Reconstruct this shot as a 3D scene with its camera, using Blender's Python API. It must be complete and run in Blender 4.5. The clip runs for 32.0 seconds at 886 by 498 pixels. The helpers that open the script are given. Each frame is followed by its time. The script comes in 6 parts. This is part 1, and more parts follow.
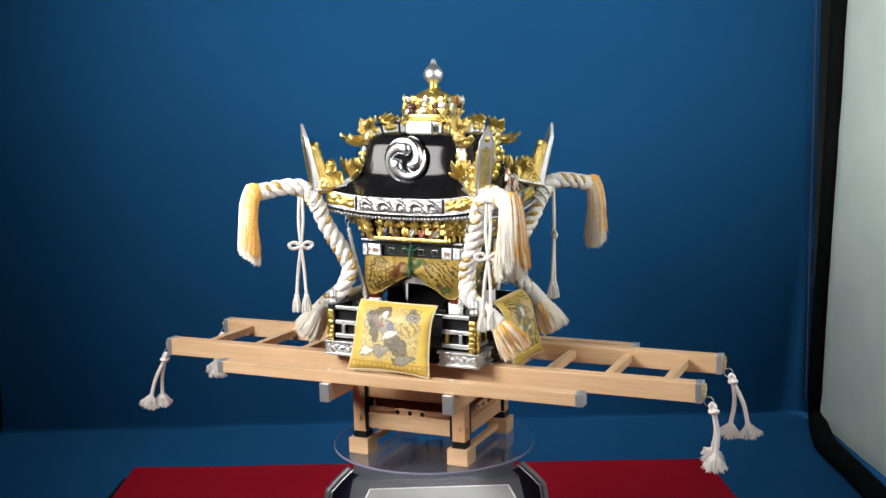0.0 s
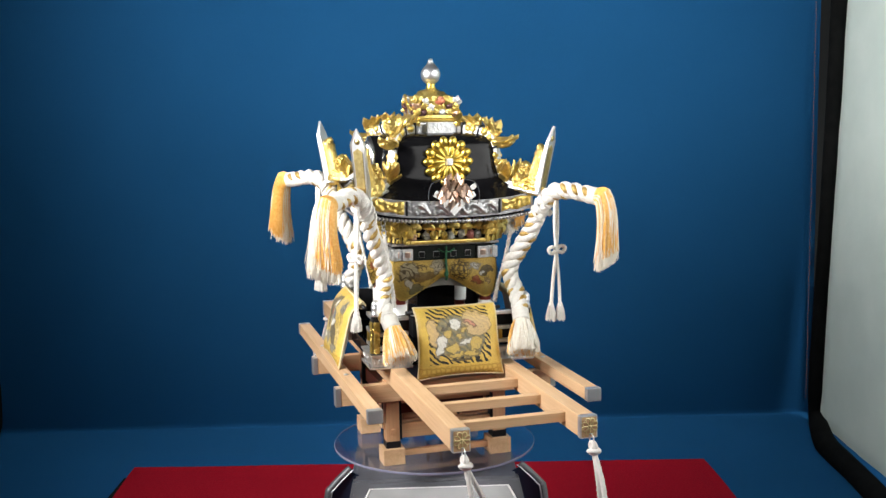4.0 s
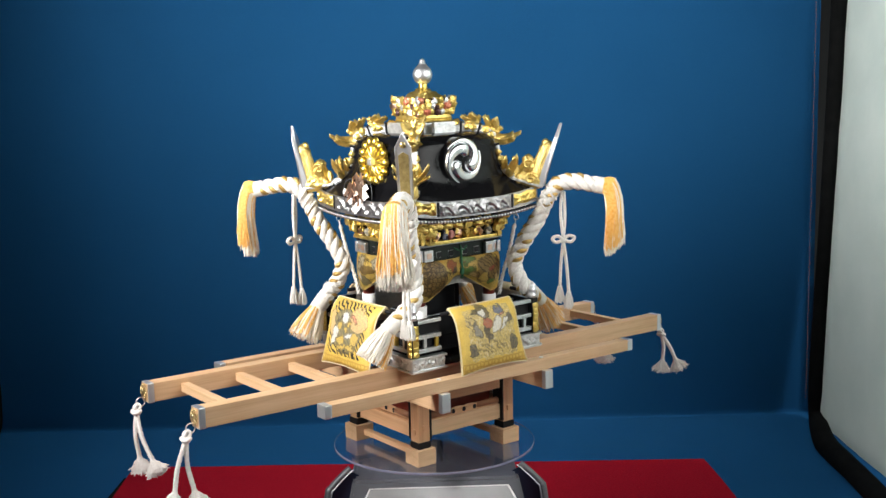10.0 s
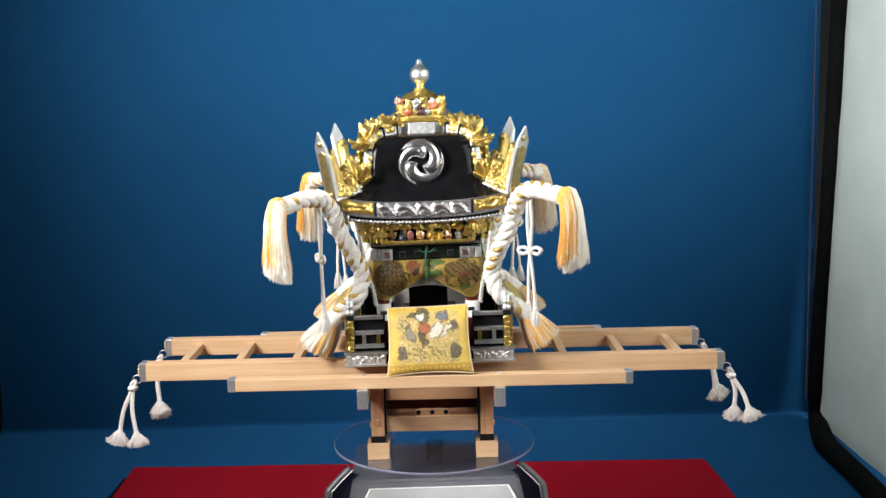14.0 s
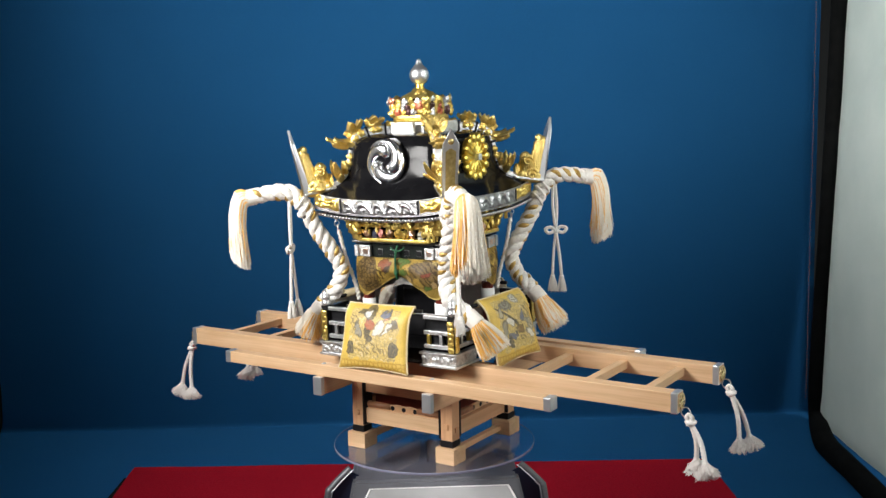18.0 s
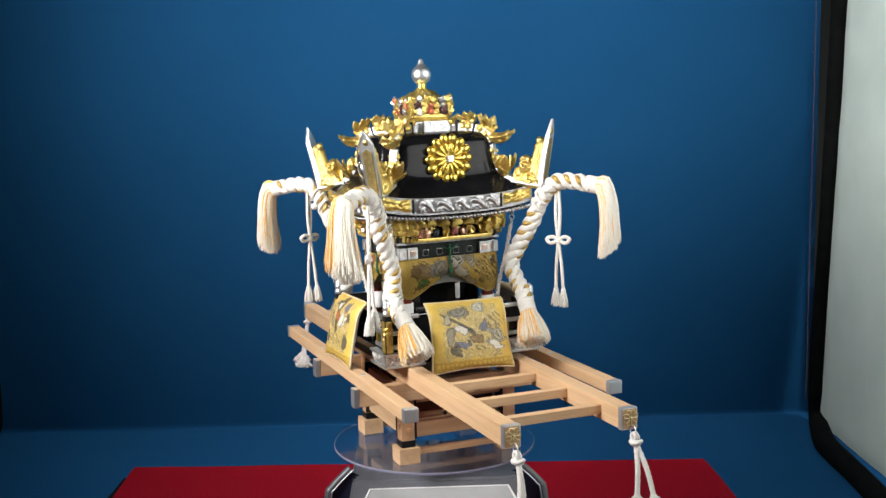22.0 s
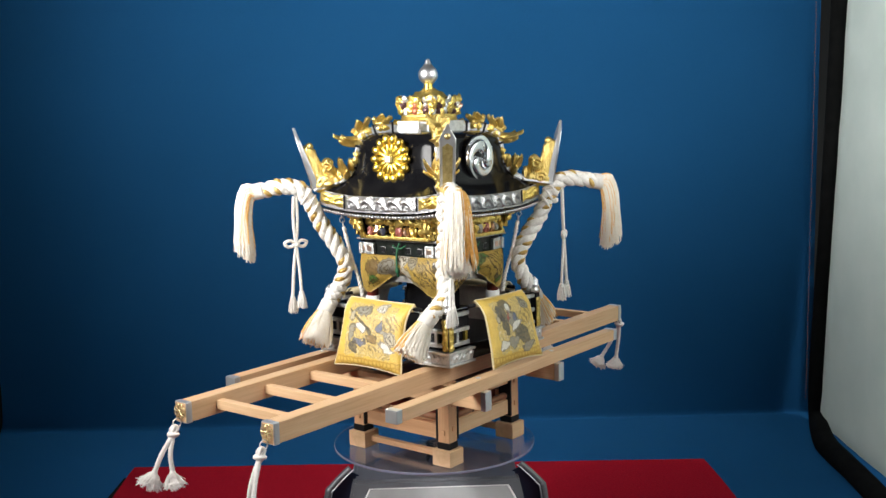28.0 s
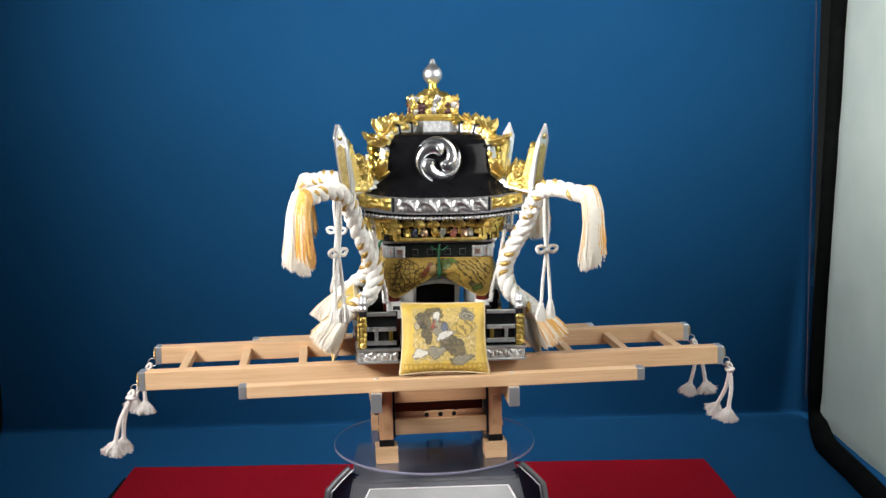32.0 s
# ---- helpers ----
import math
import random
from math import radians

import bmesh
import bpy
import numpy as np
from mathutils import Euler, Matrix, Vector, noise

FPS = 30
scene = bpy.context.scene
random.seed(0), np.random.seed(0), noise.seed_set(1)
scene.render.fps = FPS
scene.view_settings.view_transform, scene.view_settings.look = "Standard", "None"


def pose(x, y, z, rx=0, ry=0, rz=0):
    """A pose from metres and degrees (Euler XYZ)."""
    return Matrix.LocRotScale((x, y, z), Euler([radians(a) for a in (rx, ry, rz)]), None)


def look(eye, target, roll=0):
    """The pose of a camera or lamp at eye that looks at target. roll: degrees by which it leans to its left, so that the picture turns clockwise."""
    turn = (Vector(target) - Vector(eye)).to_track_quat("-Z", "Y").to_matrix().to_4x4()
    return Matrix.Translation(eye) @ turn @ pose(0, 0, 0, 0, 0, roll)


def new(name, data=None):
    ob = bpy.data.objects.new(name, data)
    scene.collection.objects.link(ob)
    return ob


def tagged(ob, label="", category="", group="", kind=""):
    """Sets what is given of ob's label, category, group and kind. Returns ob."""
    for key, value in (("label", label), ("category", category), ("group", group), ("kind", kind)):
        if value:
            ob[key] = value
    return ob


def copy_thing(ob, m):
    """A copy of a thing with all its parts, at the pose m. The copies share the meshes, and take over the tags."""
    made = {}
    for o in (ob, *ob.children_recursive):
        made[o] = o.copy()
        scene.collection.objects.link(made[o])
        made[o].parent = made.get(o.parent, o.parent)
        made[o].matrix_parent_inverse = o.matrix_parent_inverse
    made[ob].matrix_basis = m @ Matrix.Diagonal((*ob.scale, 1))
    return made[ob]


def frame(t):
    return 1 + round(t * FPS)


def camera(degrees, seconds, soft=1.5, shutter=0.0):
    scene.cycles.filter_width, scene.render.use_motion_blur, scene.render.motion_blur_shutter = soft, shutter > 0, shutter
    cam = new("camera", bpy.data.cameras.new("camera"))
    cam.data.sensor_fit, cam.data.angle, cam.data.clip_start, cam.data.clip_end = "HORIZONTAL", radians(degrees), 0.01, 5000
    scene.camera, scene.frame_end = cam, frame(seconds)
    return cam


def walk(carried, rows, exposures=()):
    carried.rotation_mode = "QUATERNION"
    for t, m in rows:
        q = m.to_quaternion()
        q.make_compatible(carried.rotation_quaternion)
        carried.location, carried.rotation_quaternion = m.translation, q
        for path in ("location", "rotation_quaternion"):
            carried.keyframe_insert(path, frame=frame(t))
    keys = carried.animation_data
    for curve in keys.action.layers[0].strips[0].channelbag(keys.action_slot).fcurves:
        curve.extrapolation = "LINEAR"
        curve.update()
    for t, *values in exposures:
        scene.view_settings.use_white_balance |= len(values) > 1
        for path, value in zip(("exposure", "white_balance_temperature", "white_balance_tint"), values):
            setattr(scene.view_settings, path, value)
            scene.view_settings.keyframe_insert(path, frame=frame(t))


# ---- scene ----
# The shrine model turns on a clear disc; the camera stands still.
cam = camera(43.999, 32.0, soft=1.45)
EYE = pose(-0.0327, -1.5921, 0.5144, 90 - 8.077, 0, -1.860) @ pose(0, 0, 0, 0, 0, -1.184)
# the camera's automatic exposure dips when the white tassels of a corner come to the front
walk(cam, [(0.0, EYE), (32.0, EYE)], [(0.0, -0.07), (1.0, -0.10), (2.0, -0.13), (3.0, 0.00), (4.0, 0.12), (5.0, 0.20), (6.0, 0.18), (8.0, 0.02), (10.0, 0.07), (12.0, 0.07), (13.0, 0.08), (14.0, 0.15),
                                       (15.0, 0.14), (17.0, -0.05), (19.5, -0.10), (21.0, -0.07), (22.5, 0.05), (24.0, 0.17), (25.0, 0.17), (26.5, 0.05), (28.0, -0.05), (29.5, -0.02), (31.0, 0.03), (32.0, 0.10)])

# Angle of the turntable, degrees, second by second.
TURN = [154.5, 141.7, 129.0, 116.5, 104.1, 91.7, 79.35, 67.3, 55.9, 45.3, 35.6, 26.1, 16.7, 7.4, -1.6, -10.3,
        -18.5, -26.6, -34.8, -43.2, -51.7, -60.4, -69.3, -78.5, -87.8, -97.4, -107.6, -118.3, -129.4, -140.7,
        -152.1, -163.8, -175.9]
SHIFT = Vector((-0.0016, 0.0052, 0))


def spin_rows(shift=SHIFT):
    rows = []
    for t, a in enumerate(TURN):
        m = pose(0, 0, 0, 0, 0, a)
        rows.append((float(t), Matrix.Translation(m @ shift) @ m))
    return rows


FLOOR = -0.22

# ---- light: a lamp and an added fill before the photo tent, one lamp behind its side panel and one over its open top ----
world = bpy.data.worlds.new("room_air")
scene.world = world
world.use_nodes = True
world.node_tree.nodes["Background"].inputs[0].default_value = (0.55, 0.6, 0.62, 1)
world.node_tree.nodes["Background"].inputs[1].default_value = 0.12


def area(name, m, sx, sy, watts, colour=(1, 1, 1), spread=180):
    d = bpy.data.lights.new(name, "AREA")
    d.shape, d.size, d.size_y, d.energy, d.color = "RECTANGLE", sx, sy, watts, colour
    d.spread = radians(spread)
    ob = new(name, d)
    ob.matrix_world = m
    return ob


area("lamp_front_left", look((-0.74, -0.56, 0.74), (0.05, -0.05, 0.52)), 0.44, 0.44, 10.4, (1, 0.98, 0.95), 118)
# added fill, with no known source, brightens the sides that face right
area("fill_front_right", look((0.66, -0.58, 0.74), (0.0, -0.05, 0.50)), 0.92, 0.66, 3.6, (1, 0.99, 0.97), 110)
area("lamp_beside_right", look((1.55, -0.20, 0.90), (0.86, -0.05, 0.62)), 0.5, 0.5, 18, (0.95, 1.0, 0.98))
area("lamp_top", look((0.04, 0.46, 1.12), (0.04, 0.78, 0.14)), 1.6, 0.20, 4.5, (1, 1.0, 0.99), 100)


# ---- materials ----
def nodes_of(name):
    m = bpy.data.materials.new(name)
    m.use_nodes = True
    t = m.node_tree
    return m, t, t.nodes["Principled BSDF"]


def link(t, a, b):
    t.links.new(a, b)


def coords(t, scale=(1, 1, 1), kind="Object"):
    c = t.nodes.new("ShaderNodeTexCoord")
    p = t.nodes.new("ShaderNodeMapping")
    p.inputs["Scale"].default_value = scale
    link(t, c.outputs[kind], p.inputs["Vector"])
    return p.outputs["Vector"]


def noise_tex(t, vec, scale, detail=4.0, rough=0.55):
    n = t.nodes.new("ShaderNodeTexNoise")
    n.inputs["Scale"].default_value = scale
    n.inputs["Detail"].default_value = detail
    n.inputs["Roughness"].default_value = rough
    link(t, vec, n.inputs["Vector"])
    return n


def ramp(t, fac, stops):
    r = t.nodes.new("ShaderNodeValToRGB")
    e = r.color_ramp.elements
    while len(e) < len(stops):
        e.new(0.5)
    for k, (p, c) in zip(e, stops):
        k.position, k.color = p, (*c, 1)
    link(t, fac, r.inputs["Fac"])
    return r.outputs["Color"]


def bump(t, bsdf, height, strength, dist=0.001):
    b = t.nodes.new("ShaderNodeBump")
    b.inputs["Strength"].default_value = strength
    b.inputs["Distance"].default_value = dist
    link(t, height, b.inputs["Height"])
    link(t, b.outputs["Normal"], bsdf.inputs["Normal"])


def mix(t, fac, a, b):
    m = t.nodes.new("ShaderNodeMix")
    m.data_type = "RGBA"
    for s, v in ((m.inputs[0], fac), (m.inputs[6], a), (m.inputs[7], b)):
        if hasattr(v, "links"):
            link(t, v, s)
        else:
            s.default_value = v if isinstance(v, float) else (*v, 1)
    return m.outputs[2]


def surface(name, c1, c2, rough, metal=0.0, scale=60, bump_by=0.0, bump_scale=300, dist=0.001, stretch=(1, 1, 1), coat=0.0):
    """Two tones by noise, with a fine bump."""
    m, t, b = nodes_of(name)
    v = coords(t, stretch)
    n = noise_tex(t, v, scale)
    link(t, ramp(t, n.outputs["Fac"], [(0.3, c1), (0.7, c2)]), b.inputs["Base Color"])
    b.inputs["Roughness"].default_value, b.inputs["Metallic"].default_value = rough, metal
    b.inputs["Coat Weight"].default_value = coat
    if bump_by:
        bump(t, b, noise_tex(t, v, bump_scale, 3).outputs["Fac"], bump_by, dist)
    return m


def wood(name, axis, tint=(1, 1, 1)):
    m, t, b = nodes_of(name)
    tone = lambda *c: tuple(p * q for p, q in zip(c, tint))
    s = [95, 95, 95]
    s[axis] = 5
    v = coords(t, s)
    n = noise_tex(t, v, 1.0, 6, 0.6)
    s2 = [500, 500, 500]
    s2[axis] = 14
    f = noise_tex(t, coords(t, s2), 1.0, 3, 0.6)
    big = noise_tex(t, coords(t), 14, 2)
    grain = ramp(t, n.outputs["Fac"], [(0.3, tone(0.53, 0.318, 0.165)), (0.5, tone(0.65, 0.415, 0.235)), (0.72, tone(0.72, 0.485, 0.290))])
    fine = mix(t, 0.18, grain, ramp(t, f.outputs["Fac"], [(0.35, tone(0.34, 0.17, 0.07)), (0.6, tone(0.75, 0.52, 0.3))]))
    link(t, mix(t, 0.22, fine, ramp(t, big.outputs["Fac"], [(0.35, tone(0.66, 0.42, 0.23)), (0.65, tone(0.74, 0.54, 0.34))])), b.inputs["Base Color"])
    b.inputs["Roughness"].default_value = 0.5
    bump(t, b, f.outputs["Fac"], 0.12, 0.0004)
    return m


WOOD_X, WOOD_Y, WOOD_Z = wood("pale_wood_x", 0), wood("pale_wood_y", 1), wood("pale_wood_z", 2)
RED_PINE_X, RED_PINE_Y, RED_PINE_Z = (wood("reddish_pine_" + n, k, (0.95, 0.84, 0.78)) for k, n in enumerate("xyz"))
GOLD = surface("gold_leaf", (0.54, 0.37, 0.08), (0.85, 0.66, 0.22), 0.36, 0.92, 150, 0.5, 420, 0.0008)
def carved_gold():
    """Gilt casting with chased lines like fur and feathers; shade in their grooves is put into the colour."""
    m, t, b = nodes_of("chased_gold")
    v = coords(t)
    n = noise_tex(t, v, 130, 4)
    wave = t.nodes.new("ShaderNodeTexWave")
    wave.inputs["Scale"].default_value = 150
    wave.inputs["Distortion"].default_value = 7
    wave.inputs["Detail"].default_value = 2
    link(t, v, wave.inputs["Vector"])
    base = ramp(t, n.outputs["Fac"], [(0.3, (0.62, 0.44, 0.12)), (0.7, (0.85, 0.67, 0.25))])
    # brown in the wave's troughs paints the shade of the grooves
    link(t, mix(t, ramp(t, wave.outputs["Fac"], [(0.0, (0.4, 0.4, 0.4)), (0.25, (0, 0, 0))]), base, (0.30, 0.17, 0.03)), b.inputs["Base Color"])
    b.inputs["Roughness"].default_value, b.inputs["Metallic"].default_value = 0.37, 0.92
    bump(t, b, wave.outputs["Fac"], 0.45, 0.0009)
    return m


CHASED = carved_gold()
GOLD_SMOOTH = surface("gilt_metal", (0.66, 0.47, 0.07), (0.86, 0.66, 0.17), 0.34, 1.0, 60, 0.1, 200)
PALE_GOLD = surface("pale_gilt_metal", (0.62, 0.50, 0.24), (0.84, 0.72, 0.42), 0.36, 1.0, 200, 0.1, 300)
AGED_GOLD = surface("aged_gilt", (0.36, 0.27, 0.10), (0.60, 0.48, 0.22), 0.40, 1.0, 220, 0.5, 500)
COPPER = surface("copper_metal", (0.62, 0.36, 0.24), (0.85, 0.64, 0.52), 0.28, 1.0, 80, 0.2, 300)
SILVER = surface("silver_metal", (0.60, 0.61, 0.62), (0.80, 0.81, 0.82), 0.42, 1.0, 70, 0.15, 260)
SATIN = surface("satin_silver", (0.62, 0.63, 0.65), (0.74, 0.75, 0.77), 0.42, 1.0, 40, 0.06, 500)
POLISHED = surface("polished_silver", (0.66, 0.67, 0.69), (0.76, 0.77, 0.79), 0.27, 1.0, 40, 0.05, 300)
EMBOSSED = surface("embossed_silver", (0.52, 0.53, 0.54), (0.78, 0.79, 0.80), 0.40, 1.0, 160, 0.7, 300, 0.002)
PALE_SILVER = surface("bright_silver", (0.62, 0.61, 0.59), (0.84, 0.83, 0.81), 0.42, 0.85, 120, 0.2, 300)
DARK_BRONZE = surface("dark_bronze", (0.035, 0.022, 0.010), (0.14, 0.085, 0.03), 0.45, 0.8, 160, 0.4, 300)
# a greyer silver for eave boards, reliefs, beads and cornice
DULL_SILVER = surface("dull_grey_silver", (0.30, 0.30, 0.31), (0.48, 0.475, 0.48), 0.40, 1.0, 160, 0.5, 300, 0.0015)
LACQUER = surface("black_lacquer", (0.004, 0.004, 0.005), (0.008, 0.008, 0.009), 0.125, 0.0, 40, 0.010, 60)
LACQUER.node_tree.nodes["Principled BSDF"].inputs["Specular IOR Level"].default_value = 0.15
SHEET = surface("sheet_metal", (0.66, 0.68, 0.70), (0.82, 0.83, 0.85), 0.32, 0.80, 35, 0.05, 240)
DULL_BLACK = surface("black_paint", (0.008, 0.008, 0.009), (0.018, 0.018, 0.02), 0.35, 0.0, 60, 0.1, 300)
DULL_BLACK.node_tree.nodes["Principled BSDF"].inputs["Specular IOR Level"].default_value = 0.2
RED_PAINT = surface("red_lacquer", (0.10, 0.014, 0.009), (0.17, 0.024, 0.014), 0.3, 0.0, 60, 0.05, 200)
WHITE_CORD = surface("white_cord", (0.70, 0.67, 0.62), (0.86, 0.84, 0.80), 0.85, 0.0, 260, 1.0, 620, 0.0014)
COTTON = surface("white_cotton", (0.74, 0.69, 0.66), (0.86, 0.82, 0.79), 0.85, 0.0, 300, 0.7, 700, 0.001)
IVORY = surface("ivory_thread", (0.84, 0.77, 0.65), (0.92, 0.89, 0.82), 0.55, 0.0, 300)
AMBER = surface("amber_thread", (0.76, 0.38, 0.06), (0.92, 0.60, 0.20), 0.5, 0.0, 300)
GOLD_CORD = surface("gold_cord", (0.32, 0.18, 0.03), (0.64, 0.46, 0.17), 0.42, 0.5, 120, 0.6, 900)
GREEN_CORD = surface("green_cord", (0.006, 0.06, 0.025), (0.012, 0.11, 0.045), 0.7, 0.0, 300, 0.4, 800)
BINDING = surface("grey_wound_tape", (0.66, 0.63, 0.58), (0.76, 0.73, 0.68), 0.6, 0.0, 200, 0.5, 700)
PAPER = surface("white_paper", (0.75, 0.75, 0.74), (0.82, 0.82, 0.81), 0.7, 0.0, 60)
FELT = surface("red_felt", (0.44, 0.008, 0.022), (0.56, 0.013, 0.035), 0.95, 0.0, 260, 0.5, 1500, 0.0008)
FELT.node_tree.nodes["Principled BSDF"].inputs["Specular IOR Level"].default_value = 0.1
GREY_BODY = surface("grey_plastic", (0.085, 0.088, 0.102), (0.11, 0.113, 0.128), 0.4, 0.1, 20, 0.03, 300)
PANEL = surface("silver_panel", (0.36, 0.37, 0.375), (0.42, 0.43, 0.435), 0.4, 0.1, 20, 0.03, 300)
WHITE_EDGE = surface("white_plastic", (0.8, 0.8, 0.8), (0.85, 0.85, 0.85), 0.4)
NAVY = surface("navy_plastic", (0.006, 0.012, 0.035), (0.010, 0.018, 0.045), 0.5, 0.0, 40, 0.05, 300)
BRACKET = surface("grey_bracket_metal", (0.11, 0.113, 0.125), (0.16, 0.163, 0.175), 0.42, 0.4, 60, 0.05, 300)
STEEL = surface("dark_steel", (0.06, 0.063, 0.07), (0.09, 0.093, 0.10), 0.5, 0.3, 60, 0.05, 300)
def tent_fabric():
    m, t, b = nodes_of("white_tent_fabric")
    v = coords(t)
    n = noise_tex(t, v, 9, 4)
    c = ramp(t, n.outputs["Fac"], [(0.3, (0.70, 0.76, 0.73)), (0.7, (0.76, 0.81, 0.78))])
    link(t, c, b.inputs["Base Color"])
    b.inputs["Roughness"].default_value = 0.9
    b.inputs["Specular IOR Level"].default_value = 0.1
    tr = t.nodes.new("ShaderNodeBsdfTranslucent")
    link(t, c, tr.inputs["Color"])
    mx = t.nodes.new("ShaderNodeMixShader")
    mx.inputs[0].default_value = 0.5
    link(t, b.outputs[0], mx.inputs[1])
    link(t, tr.outputs[0], mx.inputs[2])
    link(t, mx.outputs[0], t.nodes["Material Output"].inputs["Surface"])
    bump(t, b, n.outputs["Fac"], 0.4, 0.01)
    return m


TENT_WHITE = tent_fabric()
TENT_BLACK = surface("black_webbing", (0.004, 0.0045, 0.0045), (0.008, 0.0085, 0.0085), 0.95, 0.0, 40, 0.4, 500)
ROOM_WALL = surface("grey_room_wall", (0.10, 0.10, 0.10), (0.13, 0.13, 0.13), 0.9, 0.0, 3)
TENT_BLACK.node_tree.nodes["Principled BSDF"].inputs["Specular IOR Level"].default_value = 0.04
THREAD = surface("rust_thread", (0.12, 0.06, 0.05), (0.18, 0.09, 0.06), 0.9)


def blue_cloth():
    m, t, b = nodes_of("blue_backdrop_cloth")
    v = coords(t)
    n = noise_tex(t, v, 2.2, 5)
    f = noise_tex(t, v, 900, 2)
    base = ramp(t, n.outputs["Fac"], [(0.25, (0.012, 0.108, 0.280)), (0.75, (0.016, 0.126, 0.320))])
    link(t, mix(t, 0.15, base, ramp(t, f.outputs["Fac"], [(0.3, (0.006, 0.06, 0.17)), (0.7, (0.03, 0.18, 0.40))])), b.inputs["Base Color"])
    b.inputs["Roughness"].default_value = 0.9
    b.inputs["Specular IOR Level"].default_value = 0.12
    bump(t, b, f.outputs["Fac"], 0.4, 0.0006)
    return m


BLUE = blue_cloth()


def acrylic():
    m, t, b = nodes_of("clear_acrylic")
    b.inputs["Base Color"].default_value = (0.88, 0.88, 0.93, 1)
    b.inputs["Roughness"].default_value = 0.06
    b.inputs["IOR"].default_value = 1.42
    b.inputs["Transmission Weight"].default_value = 1.0
    return m


ACRYLIC = acrylic()
DARK_WOOD = surface("reddish_brown_wood", (0.22, 0.095, 0.045), (0.34, 0.16, 0.08), 0.55, 0.0, 60, 0.1, 300, stretch=(0.2, 1, 1))
RIM = surface("violet_acrylic_edge", (0.24, 0.25, 0.36), (0.30, 0.31, 0.42), 0.2)


# ---- mesh helpers ----
def obj_of(name, bm, material, smooth=False):
    me = bpy.data.meshes.new(name)
    bm.normal_update()
    if smooth:
        for f in bm.faces:
            f.smooth = True
    bm.to_mesh(me)
    bm.free()
    me.materials.append(material)
    return new(name, me)


def part(name, bm, material, parent, label="", m=None, smooth=False):
    ob = obj_of(name, bm, material, smooth)
    ob.parent = parent
    if m is not None:
        ob.matrix_basis = m
    return tagged(ob, label)


def again(ob, m, parent=None):
    """One more of a part, on the same mesh, with the parts under it."""
    c = copy_thing(ob, m)
    if parent is not None:
        c.parent = parent
    return c


def box(bm, cx, cy, cz, sx, sy, sz, bevel=0.0, m=None):
    r = bmesh.ops.create_cube(bm, size=1.0)
    vs = r["verts"]
    bmesh.ops.scale(bm, vec=(sx, sy, sz), verts=vs)
    if bevel:
        es = list({e for v in vs for e in v.link_edges})
        r = bmesh.ops.bevel(bm, geom=es, offset=bevel, segments=2, affect="EDGES", profile=0.6)
        vs = list({v for f in r["faces"] for v in f.verts} | {v for v in vs if v.is_valid})
    bmesh.ops.translate(bm, vec=(cx, cy, cz), verts=vs)
    if m is not None:
        bmesh.ops.transform(bm, matrix=m, verts=vs)
    return vs


def slab(sx, sy, sz, bevel=0.0008, c=(0, 0, 0)):
    bm = bmesh.new()
    box(bm, *c, sx, sy, sz, bevel)
    return bm


def lathe(bm, profile, n=20, m=None, cap=True):
    rings = []
    for r, z in profile:
        if r < 1e-6:
            rings.append([bm.verts.new((0, 0, z))])
        else:
            rings.append([bm.verts.new((r * math.cos(2 * math.pi * i / n), r * math.sin(2 * math.pi * i / n), z)) for i in range(n)])
    for a, b in zip(rings, rings[1:]):
        for i in range(n):
            j = (i + 1) % n
            if len(a) == 1 and len(b) == 1:
                continue
            if len(a) == 1:
                bm.faces.new((a[0], b[j], b[i]))
            elif len(b) == 1:
                bm.faces.new((a[i], a[j], b[0]))
            else:
                bm.faces.new((a[i], a[j], b[j], b[i]))
    if cap:
        for ring, flip in ((rings[0], True), (rings[-1], False)):
            if len(ring) > 1:
                bm.faces.new(ring[::-1] if flip else ring)
    vs = [v for r in rings for v in r]
    if m is not None:
        bmesh.ops.transform(bm, matrix=m, verts=vs)
    return vs


def smooth_path(pts, n):
    """Catmull-Rom through the points, n steps a span."""
    p = [Vector(q) for q in pts]
    p = [p[0] * 2 - p[1]] + p + [p[-1] * 2 - p[-2]]
    out = []
    for i in range(1, len(p) - 2):
        a, b, c, d = p[i - 1:i + 3]
        for k in range(n):
            u = k / n
            out.append(0.5 * ((2 * b) + (c - a) * u + (2 * a - 5 * b + 4 * c - d) * u * u + (3 * b - 3 * c + d - a) * u ** 3))
    out.append(p[-2])
    return out


def frames_along(path):
    tangents = []
    for i, q in enumerate(path):
        a, b = path[max(i - 1, 0)], path[min(i + 1, len(path) - 1)]
        tangents.append((b - a).normalized())
    up = Vector((0.31, 0.17, 0.93))
    side = tangents[0].cross(up).normalized()
    out = []
    for t in tangents:
        side = (side - t * side.dot(t)).normalized()
        out.append((t, side, t.cross(side)))
    return out


def tube(bm, path, radius, sides=6, cap=True):
    """radius: a number, or one for each point."""
    fr = frames_along(path)
    rings = []
    for i, (q, (t, s, u)) in enumerate(zip(path, fr)):
        r = radius[i] if isinstance(radius, (list, tuple)) else radius
        rings.append([bm.verts.new(q + (s * math.cos(2 * math.pi * k / sides) + u * math.sin(2 * math.pi * k / sides)) * r) for k in range(sides)])
    for a, b in zip(rings, rings[1:]):
        for k in range(sides):
            j = (k + 1) % sides
            bm.faces.new((a[k], a[j], b[j], b[k]))
    if cap:
        bm.faces.new(rings[0][::-1])
        bm.faces.new(rings[-1])


